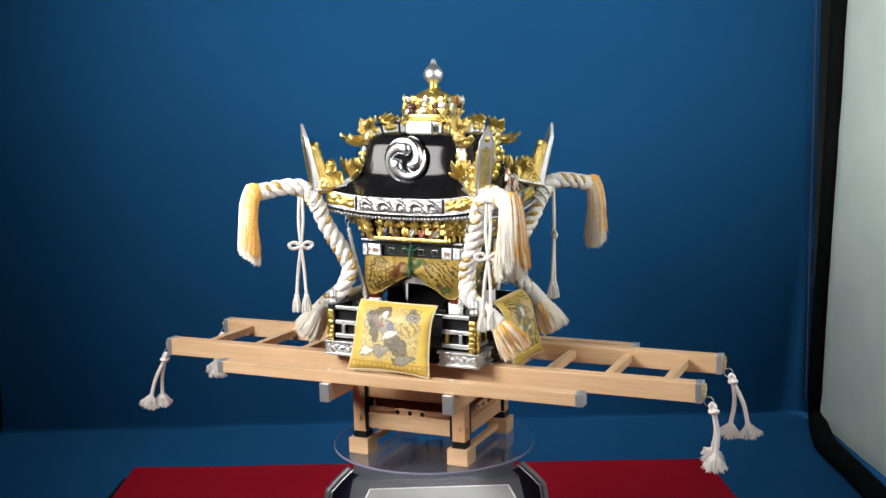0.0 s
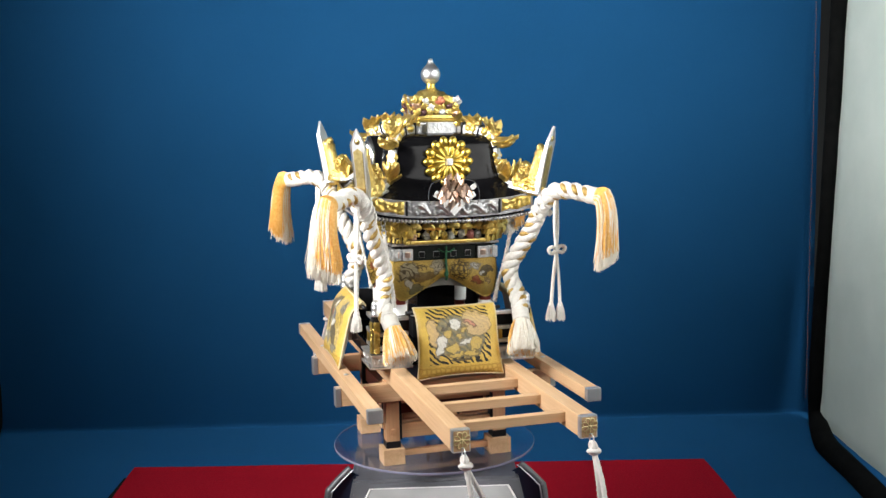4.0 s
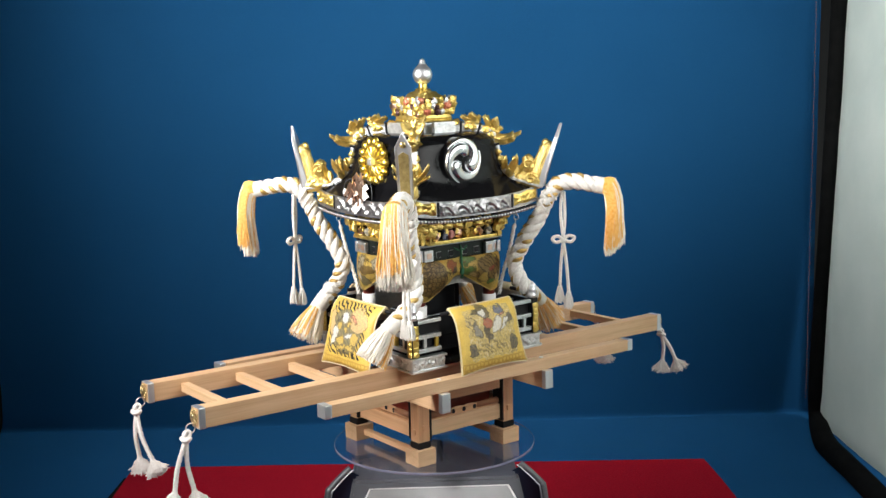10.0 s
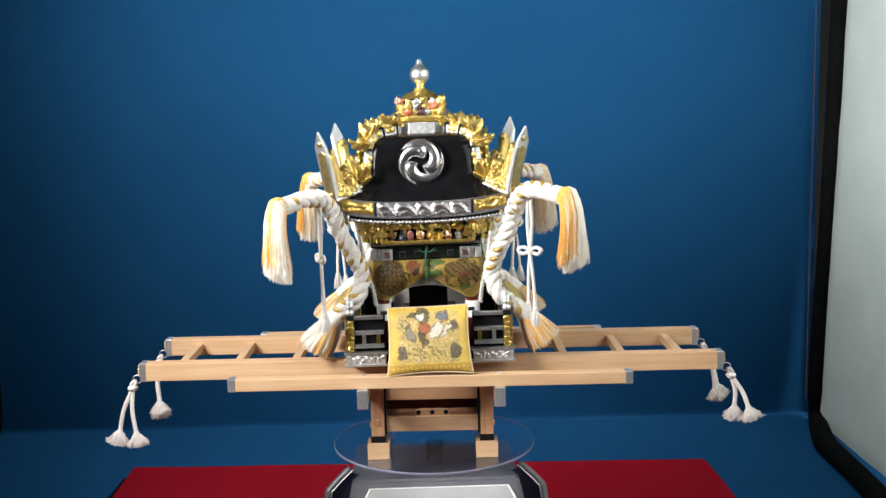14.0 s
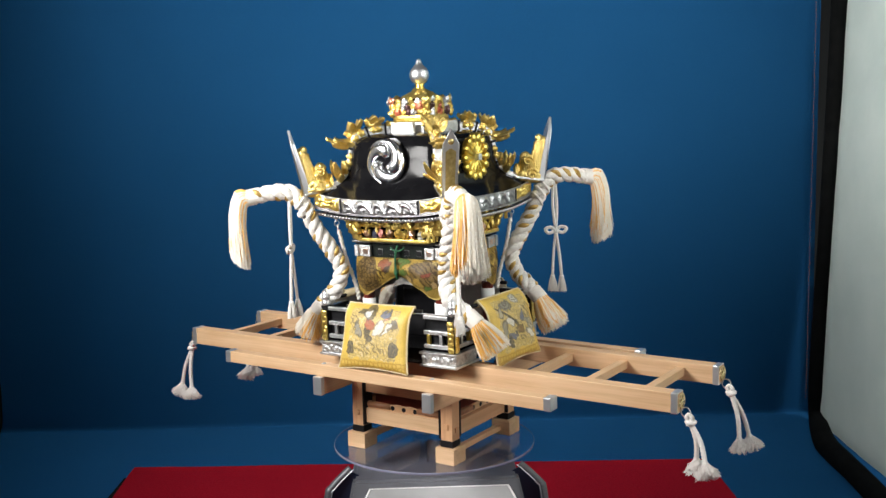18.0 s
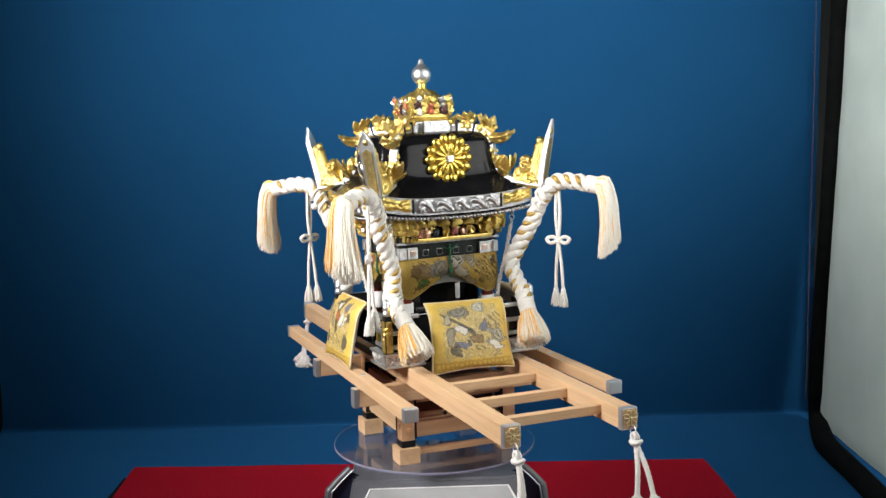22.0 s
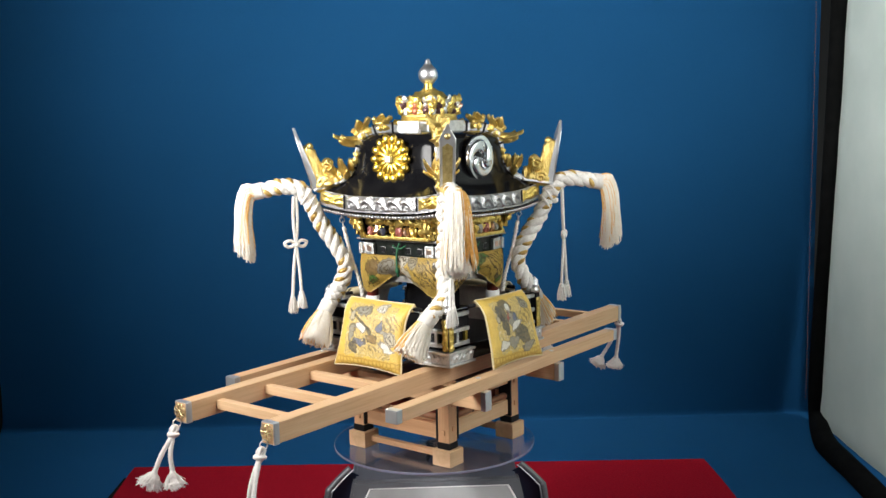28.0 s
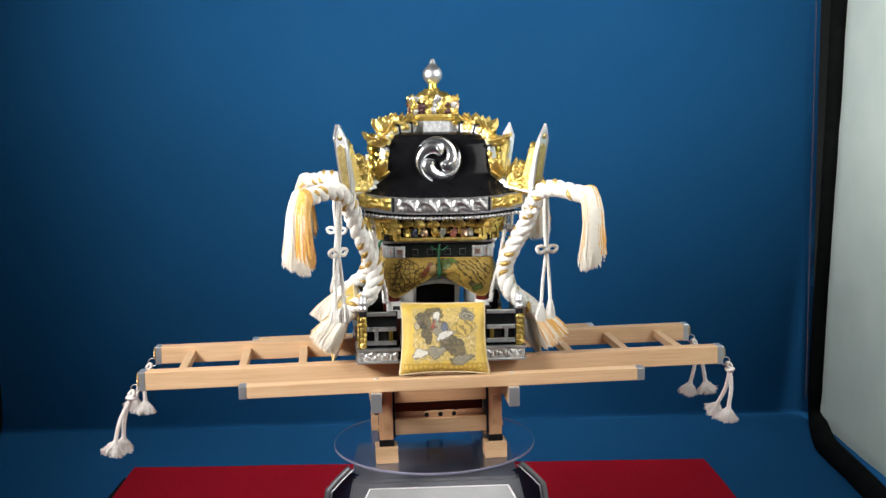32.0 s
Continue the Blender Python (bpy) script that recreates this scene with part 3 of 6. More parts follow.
def pole_cord(parent, end, seed, tips):
    """A loop of white cord on a pole's end with two hanging ends and frayed tassels; tips: where the tassels begin."""
    sx = 1 if end.x > 0 else -1
    knot = end + Vector((sx * 0.0115, 0, -0.0205))
    bm = bmesh.new()
    ring = [end + Vector((sx * 0.0050, 0, -0.008)) + Vector((0.0062 * math.cos(a) * sx, 0.0, 0.0062 * math.sin(a))) for a in np.linspace(0, 2 * math.pi, 13)]
    tube(bm, ring, 0.0008, 6, cap=False)
    part("ring", bm, SILVER, parent, "small metal ring", smooth=True)
    bm = bmesh.new()
    blob(bm, knot, (0.0060, 0.0072, 0.0052), 0.25, 2.0, seed)
    for s in (-1, 1):
        loop = smooth_path([knot + Vector((0, s * 0.003, 0.001)), knot + Vector((-sx * 0.005, s * 0.003, 0.007)), end + Vector((sx * 0.009, s * 0.0008, -0.010)), knot + Vector((sx * 0.002, s * 0.002, 0.006)), knot], 4)
        tube(bm, loop, 0.0021, 7)
    coil = [knot + Vector((0.0052 * math.cos(a) * sx, 0.0066 * math.sin(a), 0.0008 * math.sin(2 * a) + 0.0006)) for a in np.linspace(0, 2 * math.pi, 17)]
    tube(bm, coil, 0.0023, 7, cap=False)
    cord = part("cord_knot", bm, COTTON, parent, "knotted white cotton cord", smooth=True)
    for k, tip in enumerate(Vector(p) for p in tips):
        mid = knot.lerp(tip, 0.5) + Vector((sx * 0.0035, (1 if k else -1) * 0.0006, 0.0))
        path = smooth_path([knot, mid, tip], 14)
        bm = bmesh.new()
        for ph in range(3):
            strand(bm, path, 0.0019, 0.0016, 0.0105, ph * 2 * math.pi / 3, 6)
        blob(bm, tip, (0.0040, 0.0040, 0.0034), 0.2, 2.5, seed + k)
        part("hanging_cord", bm, COTTON, cord, "white twisted cotton cord", smooth=True)
        way = (tip - mid).normalized()
        m = Matrix.Translation(tip) @ way.to_track_quat("-Z", "Y").to_matrix().to_4x4()
        part("tassel", frayed(230, 0.0158, 0.0200, seed * 5 + k), COTTON, cord, "frayed white tassel", m)
    return cord


def frayed(n, wide, length, seed):
    """A short brush of crimped cotton threads that spreads below its knot, down -z."""
    bm = bmesh.new()
    r = random.Random(seed)
    for i in range(n):
        a, q = r.uniform(0, 2 * math.pi), math.sqrt(r.random())
        d = Vector((math.cos(a), math.sin(a), 0))
        L = length * r.uniform(0.78, 1.12)
        curl = Vector((r.uniform(-1, 1), r.uniform(-1, 1), r.uniform(-0.3, 0.3))) * 0.0016
        out = wide * q
        pts = [d * 0.0028 * q, d * out * 0.45 + curl - Vector((0, 0, L * 0.28)), d * out * 0.82 - curl - Vector((0, 0, L * 0.66)), d * out * r.uniform(0.9, 1.12) + curl * 1.4 - Vector((0, 0, L * (1 - 0.16 * q * q)))]
        tube(bm, pts, 0.00052, 4, cap=False)
    return bm


def cap_of(parent, name, c, sx, sy, sz, label):
    """A plain sheet-metal sleeve with softened edges."""
    return part(name, slab(sx, sy, sz, 0.0012, c), SHEET, parent, label)


def poles():
    md, mw, mt, mb = 0.0765, 0.0101, 0.1453, 0.1198
    x0, x1 = -0.4116, 0.4137
    k = 0
    for s in (-1, 1):
        y, z, h = s * md, (mt + mb) / 2, mt - mb
        p = part("main_pole", slab(x1 - x0, 2 * mw, h, 0.0012, ((x0 + x1) / 2, y, z)), WOOD_X, SHRINE, "long pale wooden carrying pole")
        for e, x in ((-1, x0), (1, x1)):
            cap_of(p, "end_cap", (x - e * 0.0045, y, z), 0.0088, 2 * mw + 0.0012, h + 0.0012, "silver metal end cap")
            bm = bmesh.new()
            open_flower(bm, 0.0098, 8)
            part("flower_boss", bm, PALE_GOLD, p, "gilt openwork flower boss", pose(x + e * 0.0008, y, z + 0.0015, 0, 0, 90 * e), smooth=True)
            k += 1
    od, ow, ot, ob = 0.1435, 0.0090, 0.1362, 0.1197
    for s in (-1, 1):
        y, z, h = s * od, (ot + ob) / 2, ot - ob
        p = part("side_pole", slab(0.2749 + 0.2735, 2 * ow, h, 0.001, (-0.0007, y, z)), WOOD_X, SHRINE, "shorter pale wooden side pole")
        for e, x in ((-1, -0.2749), (1, 0.2735)):
            cap_of(p, "end_cap", (x - e * 0.0045, y, z), 0.0105, 2 * ow + 0.001, h + 0.001, "silver metal end cap")
        for e in (-1, 1):
            bm = bmesh.new()
            lathe(bm, [(0.0036, 0), (0.0036, 0.0007), (0.0022, 0.0012), (0.0, 0.0013)], 12)
            part("bolt", bm, SHEET, p, "small metal bolt", pose(e * 0.0925, y, ot - 0.0002), smooth=True)
    for x in (-0.0930, 0.0930):
        b = part("cross_beam", slab(0.0135, 0.312, 0.0255, 0.0008, (x, 0, 0.1066)), WOOD_Y, SHRINE, "pale wooden cross beam")
        for s in (-1, 1):
            cap_of(b, "end_cap", (x, s * 0.1565, 0.1066), 0.0147, 0.008, 0.0267, "silver metal end cap")
    bar = None
    for x in (-0.3594, -0.2790, -0.1960, 0.1920, 0.2765, 0.3600):
        if bar is None:
            bar = part("crossbar", slab(0.0115, 2 * (md - mw) + 0.001, 0.0115, 0.0008, (0, 0, 0)), WOOD_Y, SHRINE, m=pose(x, 0, 0.1325))
        else:
            again(bar, pose(x, 0, 0.1325))
    seed = 11
    tips = (((-0.4455, -0.0825, 0.0475), (-0.4215, -0.0860, 0.0450)), ((0.4340, -0.0730, 0.0620), (0.4500, -0.0875, 0.0640)),
            ((-0.4270, 0.0690, 0.0480), (-0.4190, 0.0450, 0.0480)), ((0.4420, 0.0690, 0.0500), (0.4500, 0.0860, 0.0500)))
    for s in (-1, 1):
        for e, x in ((-1, x0), (1, x1)):
            pole_cord(SHRINE, Vector((x + e * 0.002, s * md, (mt + mb) / 2 - 0.004)), seed, tips[seed - 11])
            seed += 1


poles()


# ---- the shrine: body ----
LEAN = pose(-0.001, -0.003, 0.15) @ pose(0, 0, 0, 0.9, -1.0, 0) @ pose(0, 0, -0.15)
FACE = [LEAN @ q for q in QUARTERS]
CORNER = [LEAN @ pose(0, 0, 0, 0, 0, a) for a in (-135, -45, 45, 135)]


def base():
    part("platform", slab(0.214, 0.214, 0.022, 0.002, (0, 0, 0.1565)), LACQUER, SHRINE, "black lacquered platform", LEAN)
    altar = part("inner_altar", slab(0.074, 0.074, 0.030, 0.001, (0, 0, 0.1825)), DULL_BLACK, SHRINE, "low black inner altar", LEAN)
    part("altar_top", slab(0.080, 0.080, 0.004, 0.001, (0, 0, 0.1995)), LACQUER, altar, "lacquered altar top")
    part("altar_trim", slab(0.0815, 0.0815, 0.0014, 0.0003, (0, 0, 0.2005)), SILVER, altar, "thin silver trim")
    part("inner_chamber", slab(0.056, 0.056, 0.081, 0.001, (0, 0, 0.2405)), LACQUER, altar, "black lacquered inner chamber")
    part("inner_ceiling", slab(0.138, 0.138, 0.003, 0.0005, (0, 0, 0.2820)), DULL_BLACK, SHRINE, "black inner ceiling", LEAN)
    pillar = None
    for c in CORNER:
        if pillar is None:
            bm = bmesh.new()
            lathe(bm, [(0.0085, 0.168), (0.0085, 0.292)], 20)
            bmesh.ops.translate(bm, vec=(0.089, 0, 0), verts=bm.verts[:])
            pillar = part("pillar", bm, RED_PAINT, SHRINE, "round red lacquered pillar", c, smooth=True)
            bm = bmesh.new()
            lathe(bm, [(0.0102, 0.200), (0.0104, 0.224), (0.0088, 0.224), (0.0088, 0.200)], 20, cap=False)
            bmesh.ops.translate(bm, vec=(0.089, 0, 0), verts=bm.verts[:])
            part("paper_sleeve", bm, PAPER, pillar, "white paper sleeve", smooth=True)
        else:
            again(pillar, c)


base()


def railing():
    """One corner of the balustrade: post, gilt plate, two arms of rails, embossed silver foot."""
    first = None
    for q in QUARTERS:
        m = LEAN @ q
        if first is not None:
            again(first, m)
            continue
        bm = bmesh.new()
        box(bm, 0.108, -0.108, 0.192, 0.0105, 0.0105, 0.052, 0.0006)
        first = part("corner_post", bm, DULL_BLACK, SHRINE, "black balustrade corner post", m)
        bm = bmesh.new()
        lathe(bm, [(0.0062, 0.218), (0.0066, 0.2225), (0.0052, 0.2235), (0.0054, 0.2285), (0.0062, 0.2295), (0.0052, 0.2305), (0.0058, 0.2345), (0.0046, 0.2375), (0.0022, 0.2395), (0.0, 0.2425)], 18)
        bmesh.ops.translate(bm, vec=(0.108, -0.108, 0), verts=bm.verts[:])
        part("post_finial", bm, SHEET, first, "silver onion-shaped post finial", smooth=True)
        for dx, dy in ((0.0060, 0), (0, -0.0060)):
            bm = bmesh.new()
            box(bm, 0.108 + dx, -0.108 + dy, 0.189, 0.0018 if dx else 0.0088, 0.0018 if dy else 0.0088, 0.043, 0.0004)
            for i in range(6):
                cast(bm, (0.108 + dx * 1.1, -0.108 + dy * 1.1, 0.1715 + 0.0070 * i), (0.0016 if dx else 0.0046, 0.0016 if dy else 0.0046, 0.0046), i + (9 if dx else 0), 0.3, 1.6, 2)
            part("gilt_plate", bm, GOLD, first, "gilt embossed corner plate")
        # arms: one along -x on the front face, one along +y on the side face
        for arm in (pose(0, 0, 0), pose(0, 0, 0, 0, 0, 90) @ Matrix.Diagonal((-1, 1, 1, 1))):
            def add(name, b, material, label):
                bmesh.ops.transform(b, matrix=arm, verts=b.verts[:])
                bmesh.ops.recalc_face_normals(b, faces=b.faces[:])
                part(name, b, material, first, label)
            for z, h in ((0.2135, 0.0052), (0.1925, 0.0056), (0.1735, 0.0056)):
                b = bmesh.new()
                box(b, 0.0855, -0.1085, z, 0.046, 0.0058, h, 0.0008)
                add("rail", b, SILVER if z != 0.1925 else EMBOSSED, "silver balustrade rail")
            b = bmesh.new()
            box(b, 0.0840, -0.1035, 0.192, 0.0470, 0.003, 0.048, 0.0003)
            add("black_board", b, DULL_BLACK, "black board behind the rails")
            for x in (0.070, 0.09):
                b = bmesh.new()
                box(b, x, -0.109, 0.183, 0.0052, 0.0045, 0.0135, 0.0005)
                add("strut", b, SILVER if x > 0.08 else GOLD_SMOOTH, "small metal strut")
            b = bmesh.new()
            box(b, 0.0880, -0.1105, 0.156, 0.0550, 0.0085, 0.0150, 0.0008)
            for i in range(9):
                cast(b, (0.0635 + 0.0058 * i, -0.1148, 0.1560 + 0.0016 * (-1) ** i), (0.0036, 0.0018, 0.0044), i, 0.35, 1.7, 2)
            add("silver_foot", b, EMBOSSED, "embossed silver foot plate")
            b = bmesh.new()
            box(b, 0.0875, -0.1128, 0.1648, 0.0590, 0.0105, 0.0030, 0.0004)
            add("foot_moulding", b, SILVER, "silver moulding")
            b = bmesh.new()
            box(b, 0.0875, -0.1128, 0.1475, 0.0590, 0.0105, 0.0030, 0.0004)
            add("foot_moulding", b, SILVER, "silver moulding")


railing()


# ---- woven silk: figures of plain shapes on a gold ground ----
# x, z, half width, half height, turn, tone
TONE = {"black": (0.018, 0.019, 0.022), "dark": (0.036, 0.038, 0.044), "grey": (0.22, 0.22, 0.20), "pale": (0.42, 0.38, 0.28), "white": (0.72, 0.71, 0.66), "gold": (0.58, 0.40, 0.09),
        "red": (0.34, 0.045, 0.03), "coral": (0.55, 0.20, 0.13), "blue": (0.07, 0.11, 0.22), "peach": (0.62, 0.43, 0.20), "olive": (0.15, 0.145, 0.095), "green": (0.03, 0.20, 0.04), "brown": (0.17, 0.095, 0.03), "ink": (0.045, 0.032, 0.015)}


class Silk:
    """Node graph of one cloth: a gold ground, drawn patterns, and figures laid over it one by one."""

    def __init__(self, name, ink, strong=0.85):
        self.strong = strong
        self.m, self.t, self.b = nodes_of(name)
        t = self.t
        self.v = coords(t)
        self.fine = noise_tex(t, self.v, 1400, 2)
        self.ink = ink
        here = self.v
        for scale, by in ((70, 0.017), (330, 0.0055)):
            wn = noise_tex(t, self.v, scale, 2, 0.5)
            shift = t.nodes.new("ShaderNodeVectorMath")
            shift.inputs[1].default_value = (-0.5, -0.5, -0.5)
            link(t, wn.outputs["Color"], shift.inputs[0])
            size = t.nodes.new("ShaderNodeVectorMath")
            size.operation = "SCALE"
            size.inputs["Scale"].default_value = by
            link(t, shift.outputs[0], size.inputs[0])
            bent = t.nodes.new("ShaderNodeVectorMath")
            link(t, here, bent.inputs[0])
            link(t, size.outputs[0], bent.inputs[1])
            here = bent.outputs[0]
        self.bent = here
        # contour lines that wander over the whole design, and a mottle of its colours
        vor = t.nodes.new("ShaderNodeTexVoronoi")
        vor.inputs["Scale"].default_value = 112
        link(t, self.bent, vor.inputs["Vector"])
        self.contour = self.maths("LESS_THAN", self.maths("FRACT", self.maths("MULTIPLY", vor.outputs["Distance"], 4.6)), 0.20)
        flow = noise_tex(t, self.bent, 105, 3, 0.6)
        flow.inputs["Distortion"].default_value = 2.2
        self.mottle = ramp(t, flow.outputs["Fac"], [(0.30, (0.09, 0.085, 0.06)), (0.39, (0.24, 0.22, 0.15)), (0.47, (0.46, 0.37, 0.18)), (0.56, (0.60, 0.43, 0.13)), (0.66, (0.66, 0.62, 0.50))])
        gold = ramp(t, self.fine.outputs["Fac"], [(0.3, (0.57, 0.36, 0.055)), (0.7, (0.77, 0.56, 0.13))])
        tone = noise_tex(t, self.v, 40, 3)
        self.col = mix(t, ramp(t, tone.outputs["Fac"], [(0.42, (0, 0, 0)), (0.65, (0.35, 0.35, 0.35))]), gold, (0.34, 0.22, 0.05))
        cells = t.nodes.new("ShaderNodeTexVoronoi")
        cells.feature = "DISTANCE_TO_EDGE"
        cells.inputs["Scale"].default_value = 150
        cells.inputs["Randomness"].default_value = 0.45
        link(t, self.v, cells.inputs["Vector"])
        self.cells = cells.outputs["Distance"]
        wave = t.nodes.new("ShaderNodeTexWave")
        wave.inputs["Scale"].default_value = 62
        wave.inputs["Distortion"].default_value = 9
        wave.inputs["Detail"].default_value = 2
        wave.inputs["Detail Scale"].default_value = 1.4
        wave.bands_direction = "DIAGONAL"
        link(t, self.v, wave.inputs["Vector"])
        self.drawn = {"scales": self.maths("LESS_THAN", self.cells, 0.10), "strokes": self.maths("LESS_THAN", wave.outputs["Fac"], 0.28)}

    def maths(self, op, a, b=None):
        n = self.t.nodes.new("ShaderNodeMath")
        n.operation = op
        for s, q in zip(n.inputs, (a, b)):
            if q is None:
                continue
            if isinstance(q, (int, float)):
                s.default_value = q
            else:
                link(self.t, q, s)
        return n.outputs[0]

    def far(self, cx, cz, rx, rz, turn):
        """1 on the rim of an ellipse, less inside it."""
        t = self.t
        p = t.nodes.new("ShaderNodeMapping")
        p.vector_type = "TEXTURE"
        p.inputs["Location"].default_value = (cx, 0, cz)
        p.inputs["Rotation"].default_value = (0, radians(-turn), 0)
        p.inputs["Scale"].default_value = (rx, 1000, rz)
        link(t, self.v if min(rx, rz) < 0.0025 else self.bent, p.inputs["Vector"])
        d = t.nodes.new("ShaderNodeVectorMath")
        d.operation = "LENGTH"
        link(t, p.outputs["Vector"], d.inputs[0])
        return d.outputs["Value"]

    def figure(self, cx, cz, rx, rz, turn, tone):
        t = self.t
        d = self.far(cx, cz, rx, rz, turn)
        g = lambda k: (k, k, k)
        if tone in self.drawn:
            inside = ramp(t, d, [(0.0, g(self.strong)), (0.8, g(self.strong)), (1.0, g(0))])
            self.col = mix(t, self.maths("MULTIPLY", inside, self.drawn[tone]), self.col, self.ink)
            return
        if tone.startswith("ring_"):
            c, k = TONE[tone[5:]], TONE["dark"]
            body = ramp(t, d, [(0.0, c), (0.16, c), (0.22, k), (0.30, k), (0.36, c), (0.56, c), (0.62, k), (0.68, k), (0.74, c)])
        else:
            c = TONE[tone]
            shade = noise_tex(t, self.v, 260, 2)
            body = mix(t, ramp(t, shade.outputs["Fac"], [(0.35, g(0.0)), (0.66, g(0.20))]), c, self.mottle)
        line = 0.0012 / min(rx, rz)
        rim = max(0.55, 1 - line)
        self.col = mix(t, ramp(t, d, [(0.0, g(0.88)), (0.94, g(0.84)), (1.0, g(0))]), self.col, mix(t, ramp(t, d, [(rim - 0.04, g(0)), (rim, g(0.75))]), body, self.ink))

    def done(self, rough=0.5, lines=0.5, where=None):
        t = self.t
        share = self.maths("MULTIPLY", self.contour, lines)
        self.col = mix(t, share if where is None else self.maths("MULTIPLY", share, where), self.col, self.ink)
        link(t, self.col, self.b.inputs["Base Color"])
        self.b.inputs["Roughness"].default_value = rough
        bump(t, self.b, mix(t, 0.5, self.fine.outputs["Color"], self.cells), 0.35, 0.0008)
        return self.m


def curtain_cloth(name, figures, ink=(0.075, 0.045, 0.014)):
    silk = Silk(name, ink)
    silk.col = mix(silk.t, 0.14, silk.col, silk.mottle)
    for x, z, rx, rz, turn, tone in figures:
        silk.figure(x * 0.89, z, rx * 0.89, rz, turn, tone)
    return silk.done(0.5, 0.26)


CURTAIN = [
    curtain_cloth("brocade_red_bird", [
        (-0.057, 0.262, 0.027, 0.028, 0, "brown"), (-0.057, 0.262, 0.027, 0.028, 0, "scales"), (-0.062, 0.274, 0.022, 0.013, 20, "strokes"), (-0.021, 0.276, 0.010, 0.010, 30, "red"), (-0.017, 0.270, 0.008, 0.005, -20, "dark"), (-0.034, 0.262, 0.012, 0.012, 20, "strokes"),
        (0.013, 0.281, 0.017, 0.0055, 0, "green"), (0.012, 0.267, 0.013, 0.0065, -15, "green"), (0.024, 0.261, 0.008, 0.005, -30, "peach"), (0.055, 0.266, 0.030, 0.020, 0, "brown"), (0.055, 0.267, 0.031, 0.022, 0, "strokes"), (0.060, 0.266, 0.011, 0.004, 10, "red"),
        (0.068, 0.252, 0.008, 0.008, 0, "peach"), (0.056, 0.245, 0.008, 0.005, -20, "green"), (0.042, 0.254, 0.010, 0.006, -40, "gold")]),
    curtain_cloth("brocade_grey_spiral", [
        (-0.048, 0.268, 0.024, 0.017, 0, "strokes"), (-0.050, 0.268, 0.018, 0.012, 0, "brown"), (-0.048, 0.253, 0.013, 0.006, 15, "green"), (-0.055, 0.246, 0.018, 0.007, 20, "scales"), (-0.020, 0.270, 0.017, 0.013, 20, "ring_grey"), (-0.006, 0.262, 0.013, 0.008, 30, "grey"),
        (0.010, 0.281, 0.015, 0.0105, -10, "ring_white"), (0.031, 0.279, 0.0105, 0.010, 0, "ring_pale"), (0.018, 0.263, 0.014, 0.007, -35, "white"), (0.033, 0.250, 0.012, 0.006, -50, "pale"), (0.060, 0.263, 0.026, 0.023, 0, "strokes"), (0.057, 0.255, 0.012, 0.010, 0, "ring_gold"),
        (0.050, 0.272, 0.009, 0.008, 0, "ring_gold"), (0.073, 0.277, 0.006, 0.006, 0, "black"), (0.071, 0.279, 0.0025, 0.0025, 0, "white")]),
    curtain_cloth("brocade_gold_scales", [
        (-0.052, 0.262, 0.033, 0.027, 0, "scales"), (-0.060, 0.248, 0.022, 0.013, 20, "strokes"), (-0.057, 0.279, 0.018, 0.006, 25, "strokes"), (-0.022, 0.266, 0.0065, 0.0110, -15, "red"), (-0.016, 0.274, 0.007, 0.005, 25, "red"), (-0.008, 0.268, 0.008, 0.010, 10, "peach"),
        (0.008, 0.276, 0.013, 0.0065, 0, "green"), (0.020, 0.279, 0.012, 0.0045, -12, "green"), (0.006, 0.266, 0.006, 0.007, 0, "green"), (0.022, 0.259, 0.011, 0.008, -30, "gold"), (0.052, 0.270, 0.032, 0.017, 0, "strokes"), (0.054, 0.253, 0.022, 0.013, -20, "strokes"),
        (0.052, 0.247, 0.008, 0.004, -20, "olive"), (0.060, 0.241, 0.010, 0.005, 0, "green")]),
    curtain_cloth("brocade_red_star", [
        (-0.062, 0.272, 0.016, 0.014, 0, "pale"), (-0.062, 0.270, 0.020, 0.016, 0, "strokes"), (-0.040, 0.278, 0.014, 0.007, 0, "scales"), (-0.035, 0.265, 0.026, 0.006, 10, "brown"), (-0.032, 0.255, 0.013, 0.006, 12, "gold"), (-0.050, 0.248, 0.013, 0.008, 25, "olive"), (-0.062, 0.254, 0.007, 0.006, 0, "white"),
        (-0.012, 0.277, 0.015, 0.0100, 10, "ring_pale"), (0.022, 0.271, 0.017, 0.016, 0, "ring_gold"), (0.022, 0.271, 0.017, 0.016, 0, "scales"), (0.045, 0.277, 0.010, 0.006, 0, "ring_white"), (0.064, 0.270, 0.011, 0.009, 0, "black"), (0.059, 0.267, 0.005, 0.004, 20, "white"),
        (0.049, 0.256, 0.011, 0.007, -20, "red"), (0.066, 0.255, 0.006, 0.006, 0, "ring_peach")])]
LINING = surface("grey_lining_cloth", (0.30, 0.295, 0.28), (0.40, 0.39, 0.37), 0.7, 0.0, 60, 0.3, 900)


